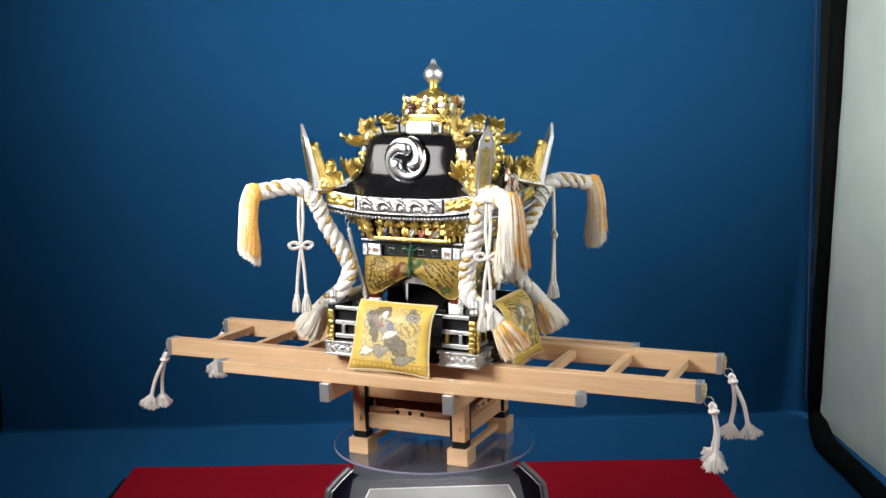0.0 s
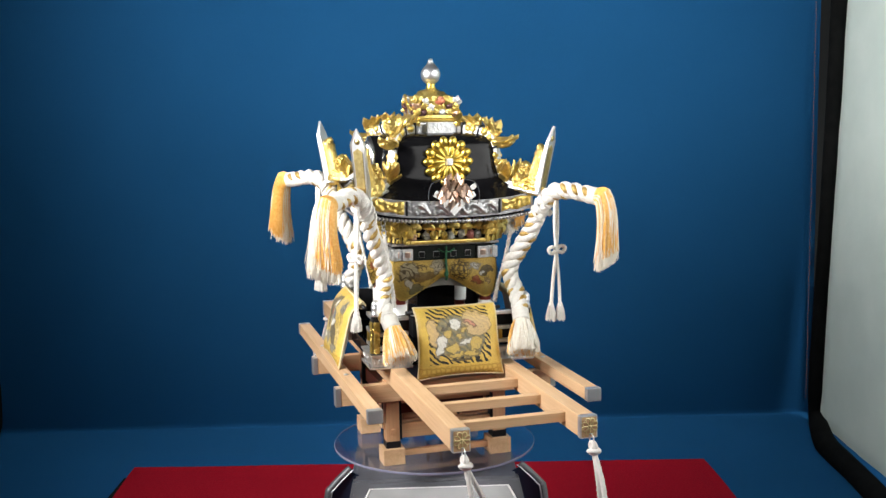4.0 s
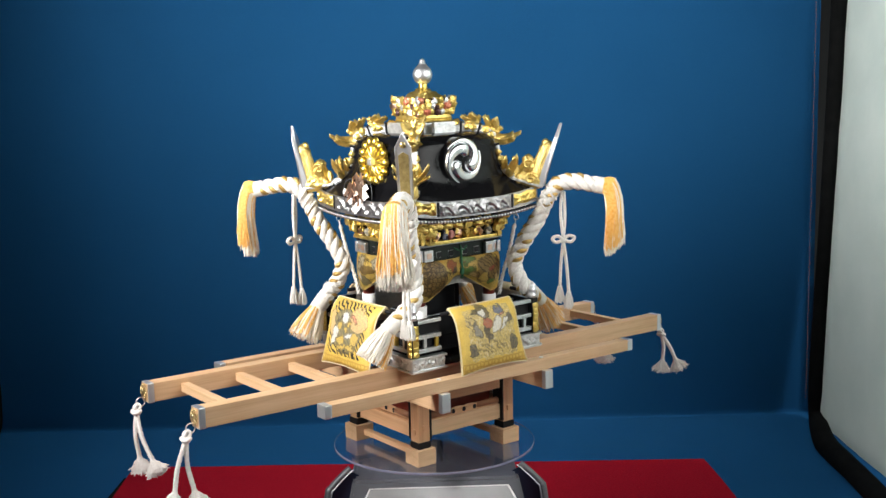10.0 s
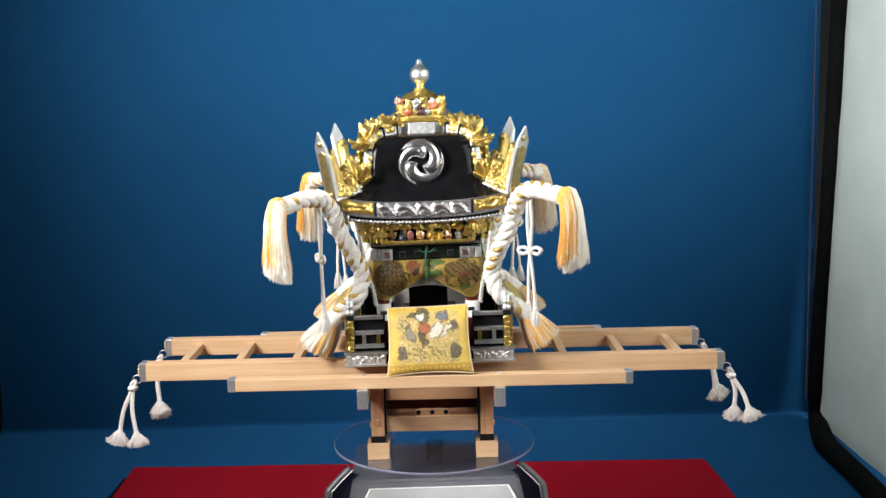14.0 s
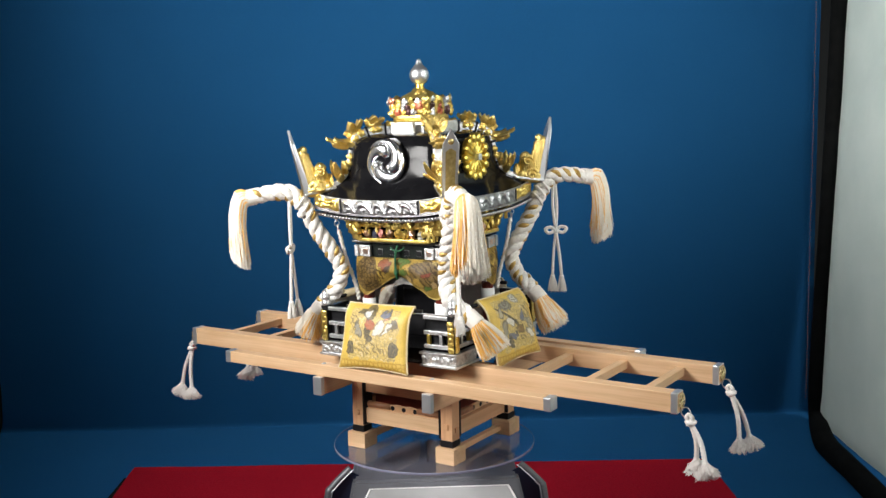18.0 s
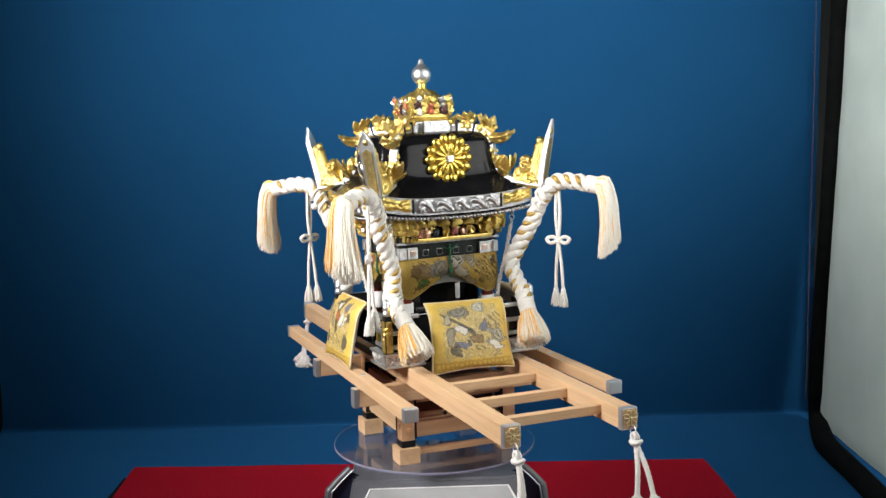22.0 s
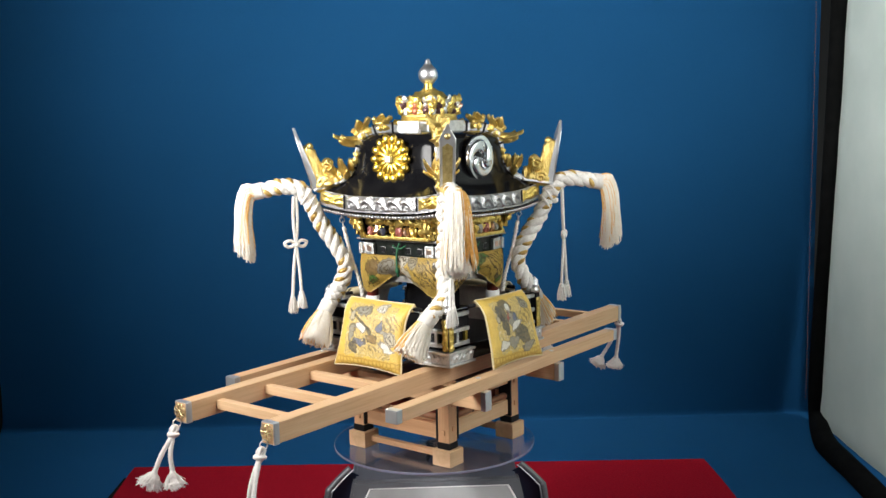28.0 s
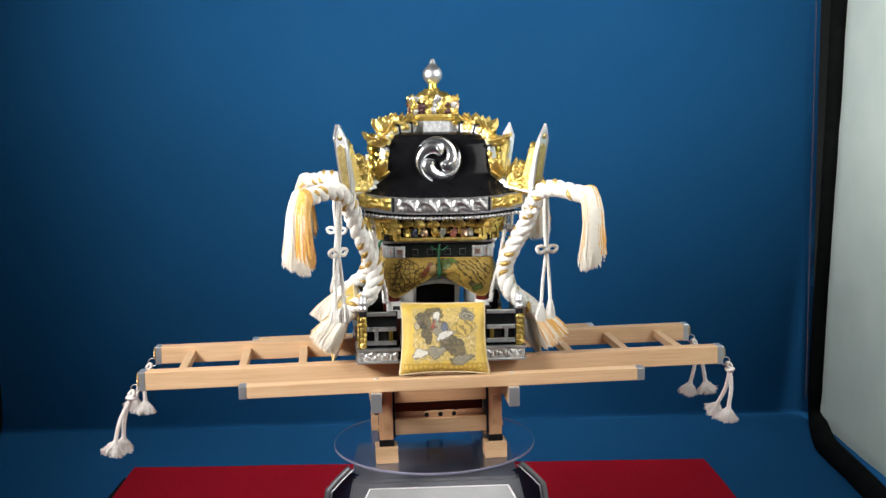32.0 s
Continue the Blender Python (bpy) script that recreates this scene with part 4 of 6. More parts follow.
def curtains():
    drop_at = (0.0, 0.10, 0.25, 0.45, 0.65, 0.80, 0.92, 1.0)
    drop_by = (0.0255, 0.0275, 0.0335, 0.0425, 0.0510, 0.0565, 0.0565, 0.0520)
    for f, mat in zip(FACE, CURTAIN):
        bm = bmesh.new()
        nu, nv = 56, 18
        g = []
        for j in range(nv + 1):
            row = []
            w = j / nv
            for i in range(nu + 1):
                u = i / nu * 2 - 1
                a = abs(u)
                drop = float(np.interp(a, drop_at, drop_by))
                # each half swells like a drawn-up bolster; the hem rolls back under
                swell = math.sin(math.pi * min(1.0, 0.10 + 0.86 * a)) ** 0.8
                roll = math.sin(math.pi * (0.10 + 0.84 * w)) ** 0.9
                gather = 0.0022 * math.sin(9 * w + 16 * a) * math.exp(-3.2 * a) * (0.3 + w)
                crease = 0.0007 * math.sin(21 * u + 6 * w) * w
                x = u * (0.0745 + 0.0015 * math.sin(math.pi * w) - 0.004 * w * w * a)
                row.append(bm.verts.new((x, -0.0720 - 0.0150 * swell * roll - gather - crease, 0.2865 - drop * w)))
            g.append(row)
        for a, b in zip(g, g[1:]):
            for i in range(nu):
                bm.faces.new((a[i], a[i + 1], b[i + 1], b[i]))
        bmesh.ops.solidify(bm, geom=bm.faces[:], thickness=0.0012)
        c = part("brocade_curtain", bm, mat, SHRINE, "gold brocade curtain drawn up in the middle", f, smooth=True)
        bm = bmesh.new()
        tube(bm, smooth_path([(0.001, -0.0755, 0.3045), (0.0, -0.0795, 0.296), (-0.0008, -0.0810, 0.282), (0.0006, -0.0820, 0.266), (0.0, -0.0790, 0.2575)], 5), 0.0017, 6)
        tube(bm, smooth_path([(-0.011, -0.0765, 0.3015), (-0.004, -0.0790, 0.2975), (0, -0.0800, 0.2985), (0.005, -0.0790, 0.2970), (0.013, -0.0765, 0.3020)], 5), 0.0011, 6)
        blob(bm, (0, -0.0810, 0.2665), (0.0034, 0.0028, 0.0050), 0.2, 2.0, 4)
        part("green_tie", bm, GREEN_CORD, c, "green cord tie", smooth=True)
        # the grey lining hangs behind, cut to an arch
        bm = bmesh.new()
        g = []
        for i in range(25):
            u = i / 12 - 1
            g.append([bm.verts.new((u * 0.0620, y, z)) for y, z in ((-0.0690, 0.2850), (-0.0665, 0.2480 - 0.018 * u * u))])
        for a, b in zip(g, g[1:]):
            bm.faces.new((a[0], b[0], b[1], a[1]))
        bmesh.ops.solidify(bm, geom=bm.faces[:], thickness=0.001)
        part("curtain_lining", bm, LINING, c, "grey lining cloth behind the curtain", smooth=True)


curtains()


def tiers():
    """Dark frieze with silver corner blocks, the gilt bracket tier and the carvings in it."""
    part("frieze", slab(0.141, 0.141, 0.024, 0.001, (0, 0, 0.2955)), surface("dark_green_metal", (0.012, 0.017, 0.015), (0.03, 0.036, 0.032), 0.30, 0.5, 90, 0.3, 400), SHRINE, "dark frieze band", LEAN)
    bm = bmesh.new()
    box(bm, 0, 0, 0.3085, 0.156, 0.156, 0.003, 0.0006)
    part("cornice", bm, DULL_SILVER, SHRINE, "thin dull silver cornice", LEAN)
    block = None
    for f in FACE:
        for x, y in ((-0.0700, -0.0715), (-0.0545, -0.0745), (0.0545, -0.0745), (0.0700, -0.0715)):
            m = f @ pose(x, y, 0.2945)
            if block is None:
                block = part("corner_block", slab(0.0150, 0.006, 0.0160, 0.001), EMBOSSED, SHRINE, "square silver fitting", m)
                part("red_stud", slab(0.0080, 0.002, 0.0080, 0.0006, (0, -0.0028, 0)), COPPER, block, "copper-red stud")
                part("side_fitting", slab(0.0125, 0.004, 0.0135, 0.0008, (0.0, 0.001, 0.0165)), DULL_BLACK, block, "small dark fitting")
            else:
                again(block, m)
        for x in (-0.033, -0.012, 0.013, 0.034):
            bm = bmesh.new()
            box(bm, x, -0.0710, 0.2935, 0.0085, 0.001, 0.0085, 0.0002)
            sq = part("frieze_square", bm, DULL_SILVER, SHRINE, "small dark square in a silver outline", f)
            bm = bmesh.new()
            box(bm, x, -0.0717, 0.2935, 0.0074, 0.001, 0.0074, 0.0002)
            part("square_field", bm, DULL_BLACK, sq, "dark metal field")
    # core of the bracket tier, wider at the top
    bm = bmesh.new()
    rings = []
    for d, z in ((0.0690, 0.310), (0.0720, 0.318), (0.0770, 0.336), (0.0820, 0.346)):
        rings.append([bm.verts.new((sx * d, sy * d, z)) for sx, sy in ((-1, -1), (1, -1), (1, 1), (-1, 1))])
    for a, b in zip(rings, rings[1:]):
        for i in range(4):
            j = (i + 1) % 4
            bm.faces.new((a[i], a[j], b[j], b[i]))
    bm.faces.new(rings[0][::-1]), bm.faces.new(rings[-1])
    part("bracket_core", bm, DULL_BLACK, SHRINE, "dark core behind the brackets", LEAN)
    for f in FACE:
        part("gilt_sill", slab(0.122, 0.016, 0.0048, 0.001, (0, -0.0800, 0.3128)), GOLD, SHRINE, "gilt sill strip", f)
    caps = []
    for k in range(3):
        bm = bmesh.new()
        n = 27
        rings = []
        for scale, y in ((1.0, 0.003), (1.0, -0.0012), (0.86, -0.0030), (0.45, -0.0036 - 0.0008 * k)):
            ring = []
            for i in range(n):
                a = 2 * math.pi * i / n
                q = 0.0084 * (1 + 0.25 * math.cos(3 * (a - math.pi / 2 + 0.12 * (k - 1)))) * scale
                ring.append(bm.verts.new((q * math.cos(a), y, 0.004 + q * math.sin(a))))
            rings.append(ring)
        for a, b in zip(rings, rings[1:]):
            for i in range(n):
                j = (i + 1) % n
                bm.faces.new((a[i], a[j], b[j], b[i]))
        bm.faces.new(rings[-1])
        box(bm, 0, 0.002, -0.006, 0.0042, 0.004, 0.012, 0.0006)
        box(bm, 0.0052, 0.003, -0.0085, 0.0036, 0.003, 0.006, 0.0005)
        caps.append(bm)
    pieces = [None] * 3
    r = random.Random(8)
    for f in FACE:
        for i in range(6):
            k = i % 3
            m = f @ pose((i - 2.5) * 0.0182 + r.uniform(-0.001, 0.001), -0.0845, 0.3325 + r.uniform(-0.001, 0.001), r.uniform(-8, 8), r.uniform(-10, 10), r.uniform(-16, 16))
            if pieces[k] is None:
                pieces[k] = part("gilt_bracket", caps[k], GOLD, SHRINE, "gilt trefoil bracket", m)
            else:
                again(pieces[k], m)
    for ci, c in enumerate(CORNER):
        q = random.Random(5 + ci)
        for i in range(14):
            m = c @ pose(0.1035 + 0.0045 * (i // 5) + q.uniform(-0.004, 0.005), (i % 5 - 2) * 0.0108 + q.uniform(-0.002, 0.002), 0.3235 + (i // 5) * 0.0085, q.uniform(-12, 12), q.uniform(-12, 12), 90 + q.uniform(-18, 18) + (i % 5 - 2) * 12)
            again(pieces[i % 3], m)
    tones = [surface("carving_pink", (0.26, 0.07, 0.06), (0.42, 0.17, 0.14), 0.4, 0.2), surface("carving_dark", (0.02, 0.03, 0.06), (0.05, 0.05, 0.07), 0.4, 0.2),
             surface("carving_white", (0.20, 0.20, 0.17), (0.42, 0.41, 0.36), 0.4, 0.3), COPPER, GOLD, GOLD]
    for fi, f in enumerate(FACE):
        for i in range(8):
            bm = bmesh.new()
            crumple(bm, ((i - 3.5) * 0.0132 + r.uniform(-0.003, 0.003), -0.0825, 0.3215), (0.0050, 0.0042, 0.0062), 0.55, 2.0, fi * 9 + i, 2)
            part("carving", bm, tones[r.randrange(6)], SHRINE, "small painted carving", f)


tiers()


# ---- the shrine: roof ----
ROOF = [(0.0, 0.4618, 0.0), (0.046, 0.4612, 0.0), (0.064, 0.4596, 0.0), (0.0730, 0.4555, 0.0), (0.0785, 0.4490, 0.0), (0.0815, 0.4400, 0.0), (0.0830, 0.4280, 0.0), (0.0842, 0.4165, 0.0004),
        (0.0860, 0.4070, 0.0012), (0.0892, 0.3985, 0.0026), (0.0940, 0.3905, 0.0045), (0.1002, 0.3832, 0.0066), (0.1070, 0.3768, 0.0086), (0.1138, 0.3718, 0.010)]


def ring_point(d, a):
    """A square of half side d, its corners rounder on the dome than at the eave."""
    c, s = math.cos(a), math.sin(a)
    p = float(np.interp(d, (0.084, 0.094, 0.112), (7.0, 8.5, 22.0)))
    k = (abs(c) ** p + abs(s) ** p) ** (-1 / p)
    return d * k * c, d * k * s


def roof():
    bm = bmesh.new()
    n = 96
    rings = []
    for d, z, lift in ROOF[1:]:
        ring = []
        for i in range(n):
            a = 2 * math.pi * i / n + math.pi / 4
            x, y = ring_point(d, a)
            t = min(abs(x), abs(y)) / max(abs(x), abs(y))
            ring.append(bm.verts.new((x, y, z + lift * t ** 3)))
        rings.append(ring)
    for a, b in zip(rings, rings[1:]):
        for i in range(n):
            j = (i + 1) % n
            bm.faces.new((b[i], b[j], a[j], a[i]))
    bm.faces.new(rings[0])
    part("roof", bm, LACQUER, SHRINE, "curved black lacquered roof", LEAN, smooth=True)
    bm = bmesh.new()
    box(bm, 0, 0, 0.3525, 0.205, 0.205, 0.012, 0.002)
    part("roof_soffit", bm, DULL_BLACK, SHRINE, "dark eave underside", LEAN)
    bead = None
    # eave boards: a silver strip all along, gilt plates at the ends, silver reliefs between
    for side, f in enumerate(FACE):
        bm = bmesh.new()
        g = []
        for i in range(41):
            u = i / 20 - 1
            up = 0.010 * abs(u) ** 3
            x = u * 0.1135
            g.append([bm.verts.new((x, y, z + up)) for y, z in ((-0.1125, 0.3500), (-0.1165, 0.3500), (-0.1165, 0.3522), (-0.1150, 0.3525), (-0.1150, 0.3715), (-0.110, 0.3715))])
        for a, b in zip(g, g[1:]):
            for k in range(5):
                bm.faces.new((a[k], b[k], b[k + 1], a[k + 1]))
        eave = part("eave_board", bm, DULL_SILVER, SHRINE, "curved silver eave board", f)
        bm = bmesh.new()
        tube(bm, [Vector((u * 0.1140, -0.1150, 0.3718 + 0.010 * abs(u) ** 3)) for u in np.linspace(-1, 1, 41)], 0.0009, 6)
        part("eave_lip", bm, DULL_SILVER, eave, "thin silver lip", smooth=True)
        for s in (-1, 1):
            bm = bmesh.new()
            g = []
            for i in range(27):
                u = s * (0.605 + 0.375 * i / 26)
                up = 0.010 * abs(u) ** 3
                row = []
                for k in range(12):
                    q = k / 11 * 2 - 1
                    p = i / 13 - 1
                    rim = max(0.0, 1 - abs(p) ** 4) * max(0.0, 1 - abs(q) ** 4)
                    wave = abs(noise.noise(Vector((u * 13, q * 1.1 + s, 3.0 + side)))) * 2
                    fine = abs(noise.noise(Vector((u * 34, q * 2.6, 7.0 + side)))) * 2
                    row.append(bm.verts.new((u * 0.1135, -0.1152 - rim ** 0.6 * (0.0012 + 0.0034 * wave - 0.0012 * fine), 0.3621 + q * (0.0078 + 0.0010 * math.sin(p * 5 + s)) + up)))
                g.append(row)
            for a, b in zip(g, g[1:]):
                for k in range(11):
                    bm.faces.new((a[k], b[k], b[k + 1], a[k + 1]) if s > 0 else (a[k], a[k + 1], b[k + 1], b[k]))
            part("gilt_eave_plate", bm, GOLD, eave, "gilt embossed eave plate", smooth=True)
        # one silver plate embossed with breaking waves between the gilt plates
        bm = bmesh.new()
        g = []
        n = 110
        crests = [(-0.048, 0.012), (-0.022, 0.015), (0.004, 0.011), (0.027, 0.015), (0.050, 0.011)]
        for a in range(n + 1):
            p = a / n * 2 - 1
            x = 0.0637 * p
            row = []
            for c in range(17):
                q = c / 8 - 1
                rim = max(0.0, 1 - abs(p) ** 24) * max(0.0, 1 - abs(q) ** 8)
                h = 0.0006 * noise.noise(Vector((x * 210, q * 3.0, side * 9.1))) - 0.0008 * abs(noise.noise(Vector((x * 420, q * 6.0, side * 3.3))))
                for cx, cr in crests:
                    # a crest is an arch over a hollow, leaning to one side
                    dx = (x - cx - 0.002 * side + 0.0045 * (q + 1)) / cr
                    d = math.hypot(dx, (q + 1) * 0.52)
                    h += 0.0030 * math.exp(-((d - 0.78) / 0.20) ** 2) + 0.0012 * math.exp(-((d - 0.36) / 0.12) ** 2)
                row.append(bm.verts.new((x, -0.1153 - rim ** 0.5 * (0.0006 + h), 0.3619 + q * 0.0096 + 0.010 * abs(x / 0.1135) ** 3)))
            g.append(row)
        for a, b in zip(g, g[1:]):
            for k in range(16):
                bm.faces.new((a[k], b[k], b[k + 1], a[k + 1]))
        part("silver_relief", bm, DULL_SILVER, eave, "silver embossed wave relief", smooth=True)
        for e in (-1, 1):
            part("board_gap", slab(0.0030, 0.0016, 0.0205, 0.0003, (e * 0.0655, -0.1153, 0.3632)), DULL_BLACK, eave, "black gap between the plates")
        # string of beads, hung a little below the eave
        for i in range(42):
            u = (i + 0.5) / 21 - 1
            m = pose(u * 0.112, -0.1145, 0.3445 + 0.0085 * abs(u) ** 2.5)
            if bead is None:
                bm = bmesh.new()
                bmesh.ops.create_icosphere(bm, subdivisions=2, radius=0.0029)
                bead = part("bead", bm, DULL_SILVER, eave, m=m, smooth=True)
            else:
                again(bead, m, eave)


roof()


def comma(bm, a0, r, depth, m):
    """One swirl of a three-comma crest, swelling like a cushion: a round head with a tail along the rim."""
    steps = 30
    inner, outer = [], []
    for i in range(steps + 1):
        t = i / steps
        a = a0 + math.radians(172) * t
        w = 0.335 * (1 - t) ** 0.9 + 0.008
        mid = min(0.45 + 0.60 * t, 0.965 - w)
        inner.append((mid - w, a, w))
        outer.append((mid + w, a, w))
    pts = [(q * math.cos(a), q * math.sin(a), w) for q, a, w in inner[::-1]]
    c0 = Vector((math.cos(a0), math.sin(a0))) * 0.45
    for k in range(1, 12):
        ang = a0 + math.pi + math.pi * k / 12
        pts.append((c0.x + math.cos(ang) * 0.343, c0.y + math.sin(ang) * 0.343, 0.343))
    pts += [(q * math.cos(a), q * math.sin(a), w) for q, a, w in outer]
    n = len(pts)
    rings = []
    for inset, up in ((0.0, 0.0), (0.06, 0.42), (0.20, 0.74), (0.42, 0.93), (0.70, 1.0)):
        ring = []
        for i, (x, z, w) in enumerate(pts):
            px, pz, _ = pts[i - 1]
            qx, qz, _ = pts[(i + 1) % n]
            tx, tz = qx - px, qz - pz
            L = math.hypot(tx, tz) or 1
            x, z = x - tz / L * inset * w, z + tx / L * inset * w
            ring.append(bm.verts.new(m @ Vector((x * r, -depth * up * min(1.0, 0.25 + 2.4 * w), z * r))))
        rings.append(ring)
    for a, b in zip(rings, rings[1:]):
        for i in range(n):
            j = (i + 1) % n
            bm.faces.new((a[i], a[j], b[j], b[i]))
    top = rings[-1]
    for i in range(n // 2):
        j, k = (i + 1), n - 1 - i
        if j < k - 1:
            bm.faces.new((top[i], top[j], top[k - 1], top[k]))
        elif j == k - 1:
            bm.faces.new((top[i], top[j], top[k]))


def crests():
    petal = None
    for k, f in enumerate(FACE):
        m = f @ pose(-0.002 if k in (0, 2) else 0.0, -0.0720, 0.4235) @ Matrix.Diagonal((1.07, 1.0, 1.07, 1.0))
        bm = bmesh.new()
        turn = pose(0, 0, 0, 90, 0, 0)
        if k in (0, 2):
            lathe(bm, [(0.0305, 0.0), (0.0305, 0.0165), (0.0295, 0.0175), (0.0, 0.0180)], 48, turn, cap=False)
            drum = part("crest_drum", bm, LACQUER, SHRINE, "round black lacquered crest boss", m, smooth=False)
            for i in range(3):
                bm = bmesh.new()
                comma(bm, math.radians(95 + 120 * i), 0.0308, 0.0085, pose(0, -0.0170, 0))
                bmesh.ops.recalc_face_normals(bm, faces=bm.faces[:])
                part("crest_swirl", bm, POLISHED, drum, "polished silver comma-shaped swirl", smooth=True)
        else:
            lathe(bm, [(0.0255, 0.0), (0.0255, 0.012), (0.018, 0.0165), (0.0, 0.017)], 40, turn, cap=False)
            drum = part("crest_drum", bm, GOLD_SMOOTH, SHRINE, "gilt back of the flower crest", m, smooth=True)
            for i in range(14):
                m = pose(0, -0.0135, 0) @ pose(0, 0, 0, 0, 360 / 14 * i, 0)
                if petal is None:
                    bm = bmesh.new()
                    for x, y, size in ((0.0260, -0.0039, (0.0072, 0.0055, 0.0058)), (0.0137, -0.0033, (0.0110, 0.0035, 0.0032))):
                        vs = bmesh.ops.create_uvsphere(bm, u_segments=12, v_segments=7, radius=1.0)["verts"]
                        bmesh.ops.scale(bm, vec=size, verts=vs)
                        bmesh.ops.translate(bm, vec=(x, y, 0), verts=vs)
                    petal = part("petal", bm, GOLD_SMOOTH, drum, m=m, smooth=True)
                else:
                    again(petal, m, drum)
            bm = bmesh.new()
            box(bm, 0, -0.0215, 0, 0.0085, 0.0075, 0.0085, 0.0008)
            part("crest_centre", bm, SILVER, drum, "square silver centre")


crests()


def feather(bm, m, L, w, th, seed):
    """A curved ridged feather or leaf along +x, tapering to its tip."""
    n, rows = 8, []
    for i in range(n + 1):
        t = i / n
        half = w * max(0.10, math.sin(math.pi * (0.16 + 0.82 * t)) ** 0.8)
        row = []
        for k in (-2, -1, 0, 1, 2, 1, 0, -1):
            under = len(row) > 4
            lift = (0.0 if under else 1.0) * th * (1.1, 0.55, 0.1)[abs(k)] - (th if under else 0.4 * th)
            row.append(bm.verts.new(m @ Vector((L * t, half * k / 2, 0.22 * L * t * t + lift + 0.05 * w * noise.noise(Vector((t * 5, k, seed)))))))
        rows.append(row)
    for a, b in zip(rows, rows[1:]):
        for k in range(8):
            j = (k + 1) % 8
            bm.faces.new((a[k], b[k], b[j], a[j]))
    bm.faces.new(rows[0])
    bm.faces.new(rows[-1][::-1])


def bird(seed, spread):
    """A gilt bird with raised wings, facing +x."""
    bm = bmesh.new()
    cast(bm, (0, 0, 0.005), (0.0138, 0.0072, 0.0066), seed, 0.14)
    cast(bm, (0.011, 0, 0.0105), (0.0052, 0.0042, 0.0048), seed + 1, sub=2)
    for s in (-1, 1):
        for i in range(2):
            feather(bm, pose(0.003 - 0.006 * i, s * 0.003, 0.007, 0, -34 + 16 * i, s * (112 + 26 * i)), 0.025 * spread, 0.0088, 0.0026, seed + i)
    for i in range(2):
        feather(bm, pose(-0.006, 0, 0.006, 0, -26 + 8 * i, 180 + 22 * (i - 0.5)), 0.022 * spread, 0.0080, 0.0026, seed + 5 + i)
    return fuse(bm, 0.0007, 2)


def lion(seed):
    """A gilt beast cast as one wedge behind the blade: a ribbed tail rising along it, a low body and a shoulder hump."""
    bm = bmesh.new()
    path = smooth_path([(-0.0200, 0, 0.0000), (-0.0190, 0, 0.0140), (-0.0180, 0, 0.0280), (-0.0168, 0, 0.0400), (-0.0170, 0, 0.0480), (-0.0200, 0, 0.0515)], 9)
    last = len(path) - 1
    girth = [float(np.interp(i / last, (0, 0.3, 0.6, 0.85, 1), (0.0112, 0.0096, 0.0086, 0.0088, 0.0056))) for i in range(len(path))]
    tube(bm, path, girth, 20)
    # rows of overlapping scales up the tail
    for i, (q, (t, s, u)) in enumerate(zip(path, frames_along(path))):
        if i % 2 == 0:
            for k in range(12):
                a = 2 * math.pi * (k + 0.5 * (i // 2 % 2)) / 12
                way = s * math.cos(a) + u * math.sin(a)
                g = girth[i]
                blob(bm, q + way * g * 0.90 + t * 0.0006, (g * 0.13, g * 0.15, g * 0.13), 0.1, 2, seed + k, 2)
    blob(bm, (-0.0195, 0, 0.0530), (0.0052, 0.0060, 0.0052), 0.1, 2, seed)
    for v in bm.verts:
        v.co.y *= 0.84
    cast(bm, (-0.0240, 0, 0.0030), (0.0180, 0.0112, 0.0105), seed, 0.12, 1.2)
    cast(bm, (-0.0325, 0, 0.0150), (0.0092, 0.0090, 0.0140), seed + 1, 0.12, 1.2)
    cast(bm, (-0.0345, 0, 0.0270), (0.0070, 0.0072, 0.0062), seed + 2, 0.14, 1.4)
    for e in (-1, 0, 1):
        feather(bm, pose(-0.0400, e * 0.004, 0.0000, 0, -60, 180 + e * 35), 0.017, 0.0064, 0.0024, e)
    # mane curls and paws on both flanks
    for e in (-1, 1):
        for x, z, r0 in ((-0.0330, 0.0215, 0.0066), (-0.0245, 0.0050, 0.0075)):
            curl = [Vector((x + r0 * (1 - a / 9.5) * math.cos(a + seed), e * (0.0088 + 0.0020 * a / 9), z + r0 * (1 - a / 9.5) * math.sin(a + seed))) for a in np.linspace(0, 8.4, 24)]
            tube(bm, curl, 0.0016, 6)
        cast(bm, (-0.0375, e * 0.0050, 0.0010), (0.0066, 0.0048, 0.0070), seed + 4, 0.15, 1.4, 2)
    return fuse(bm, 0.0007, 1)


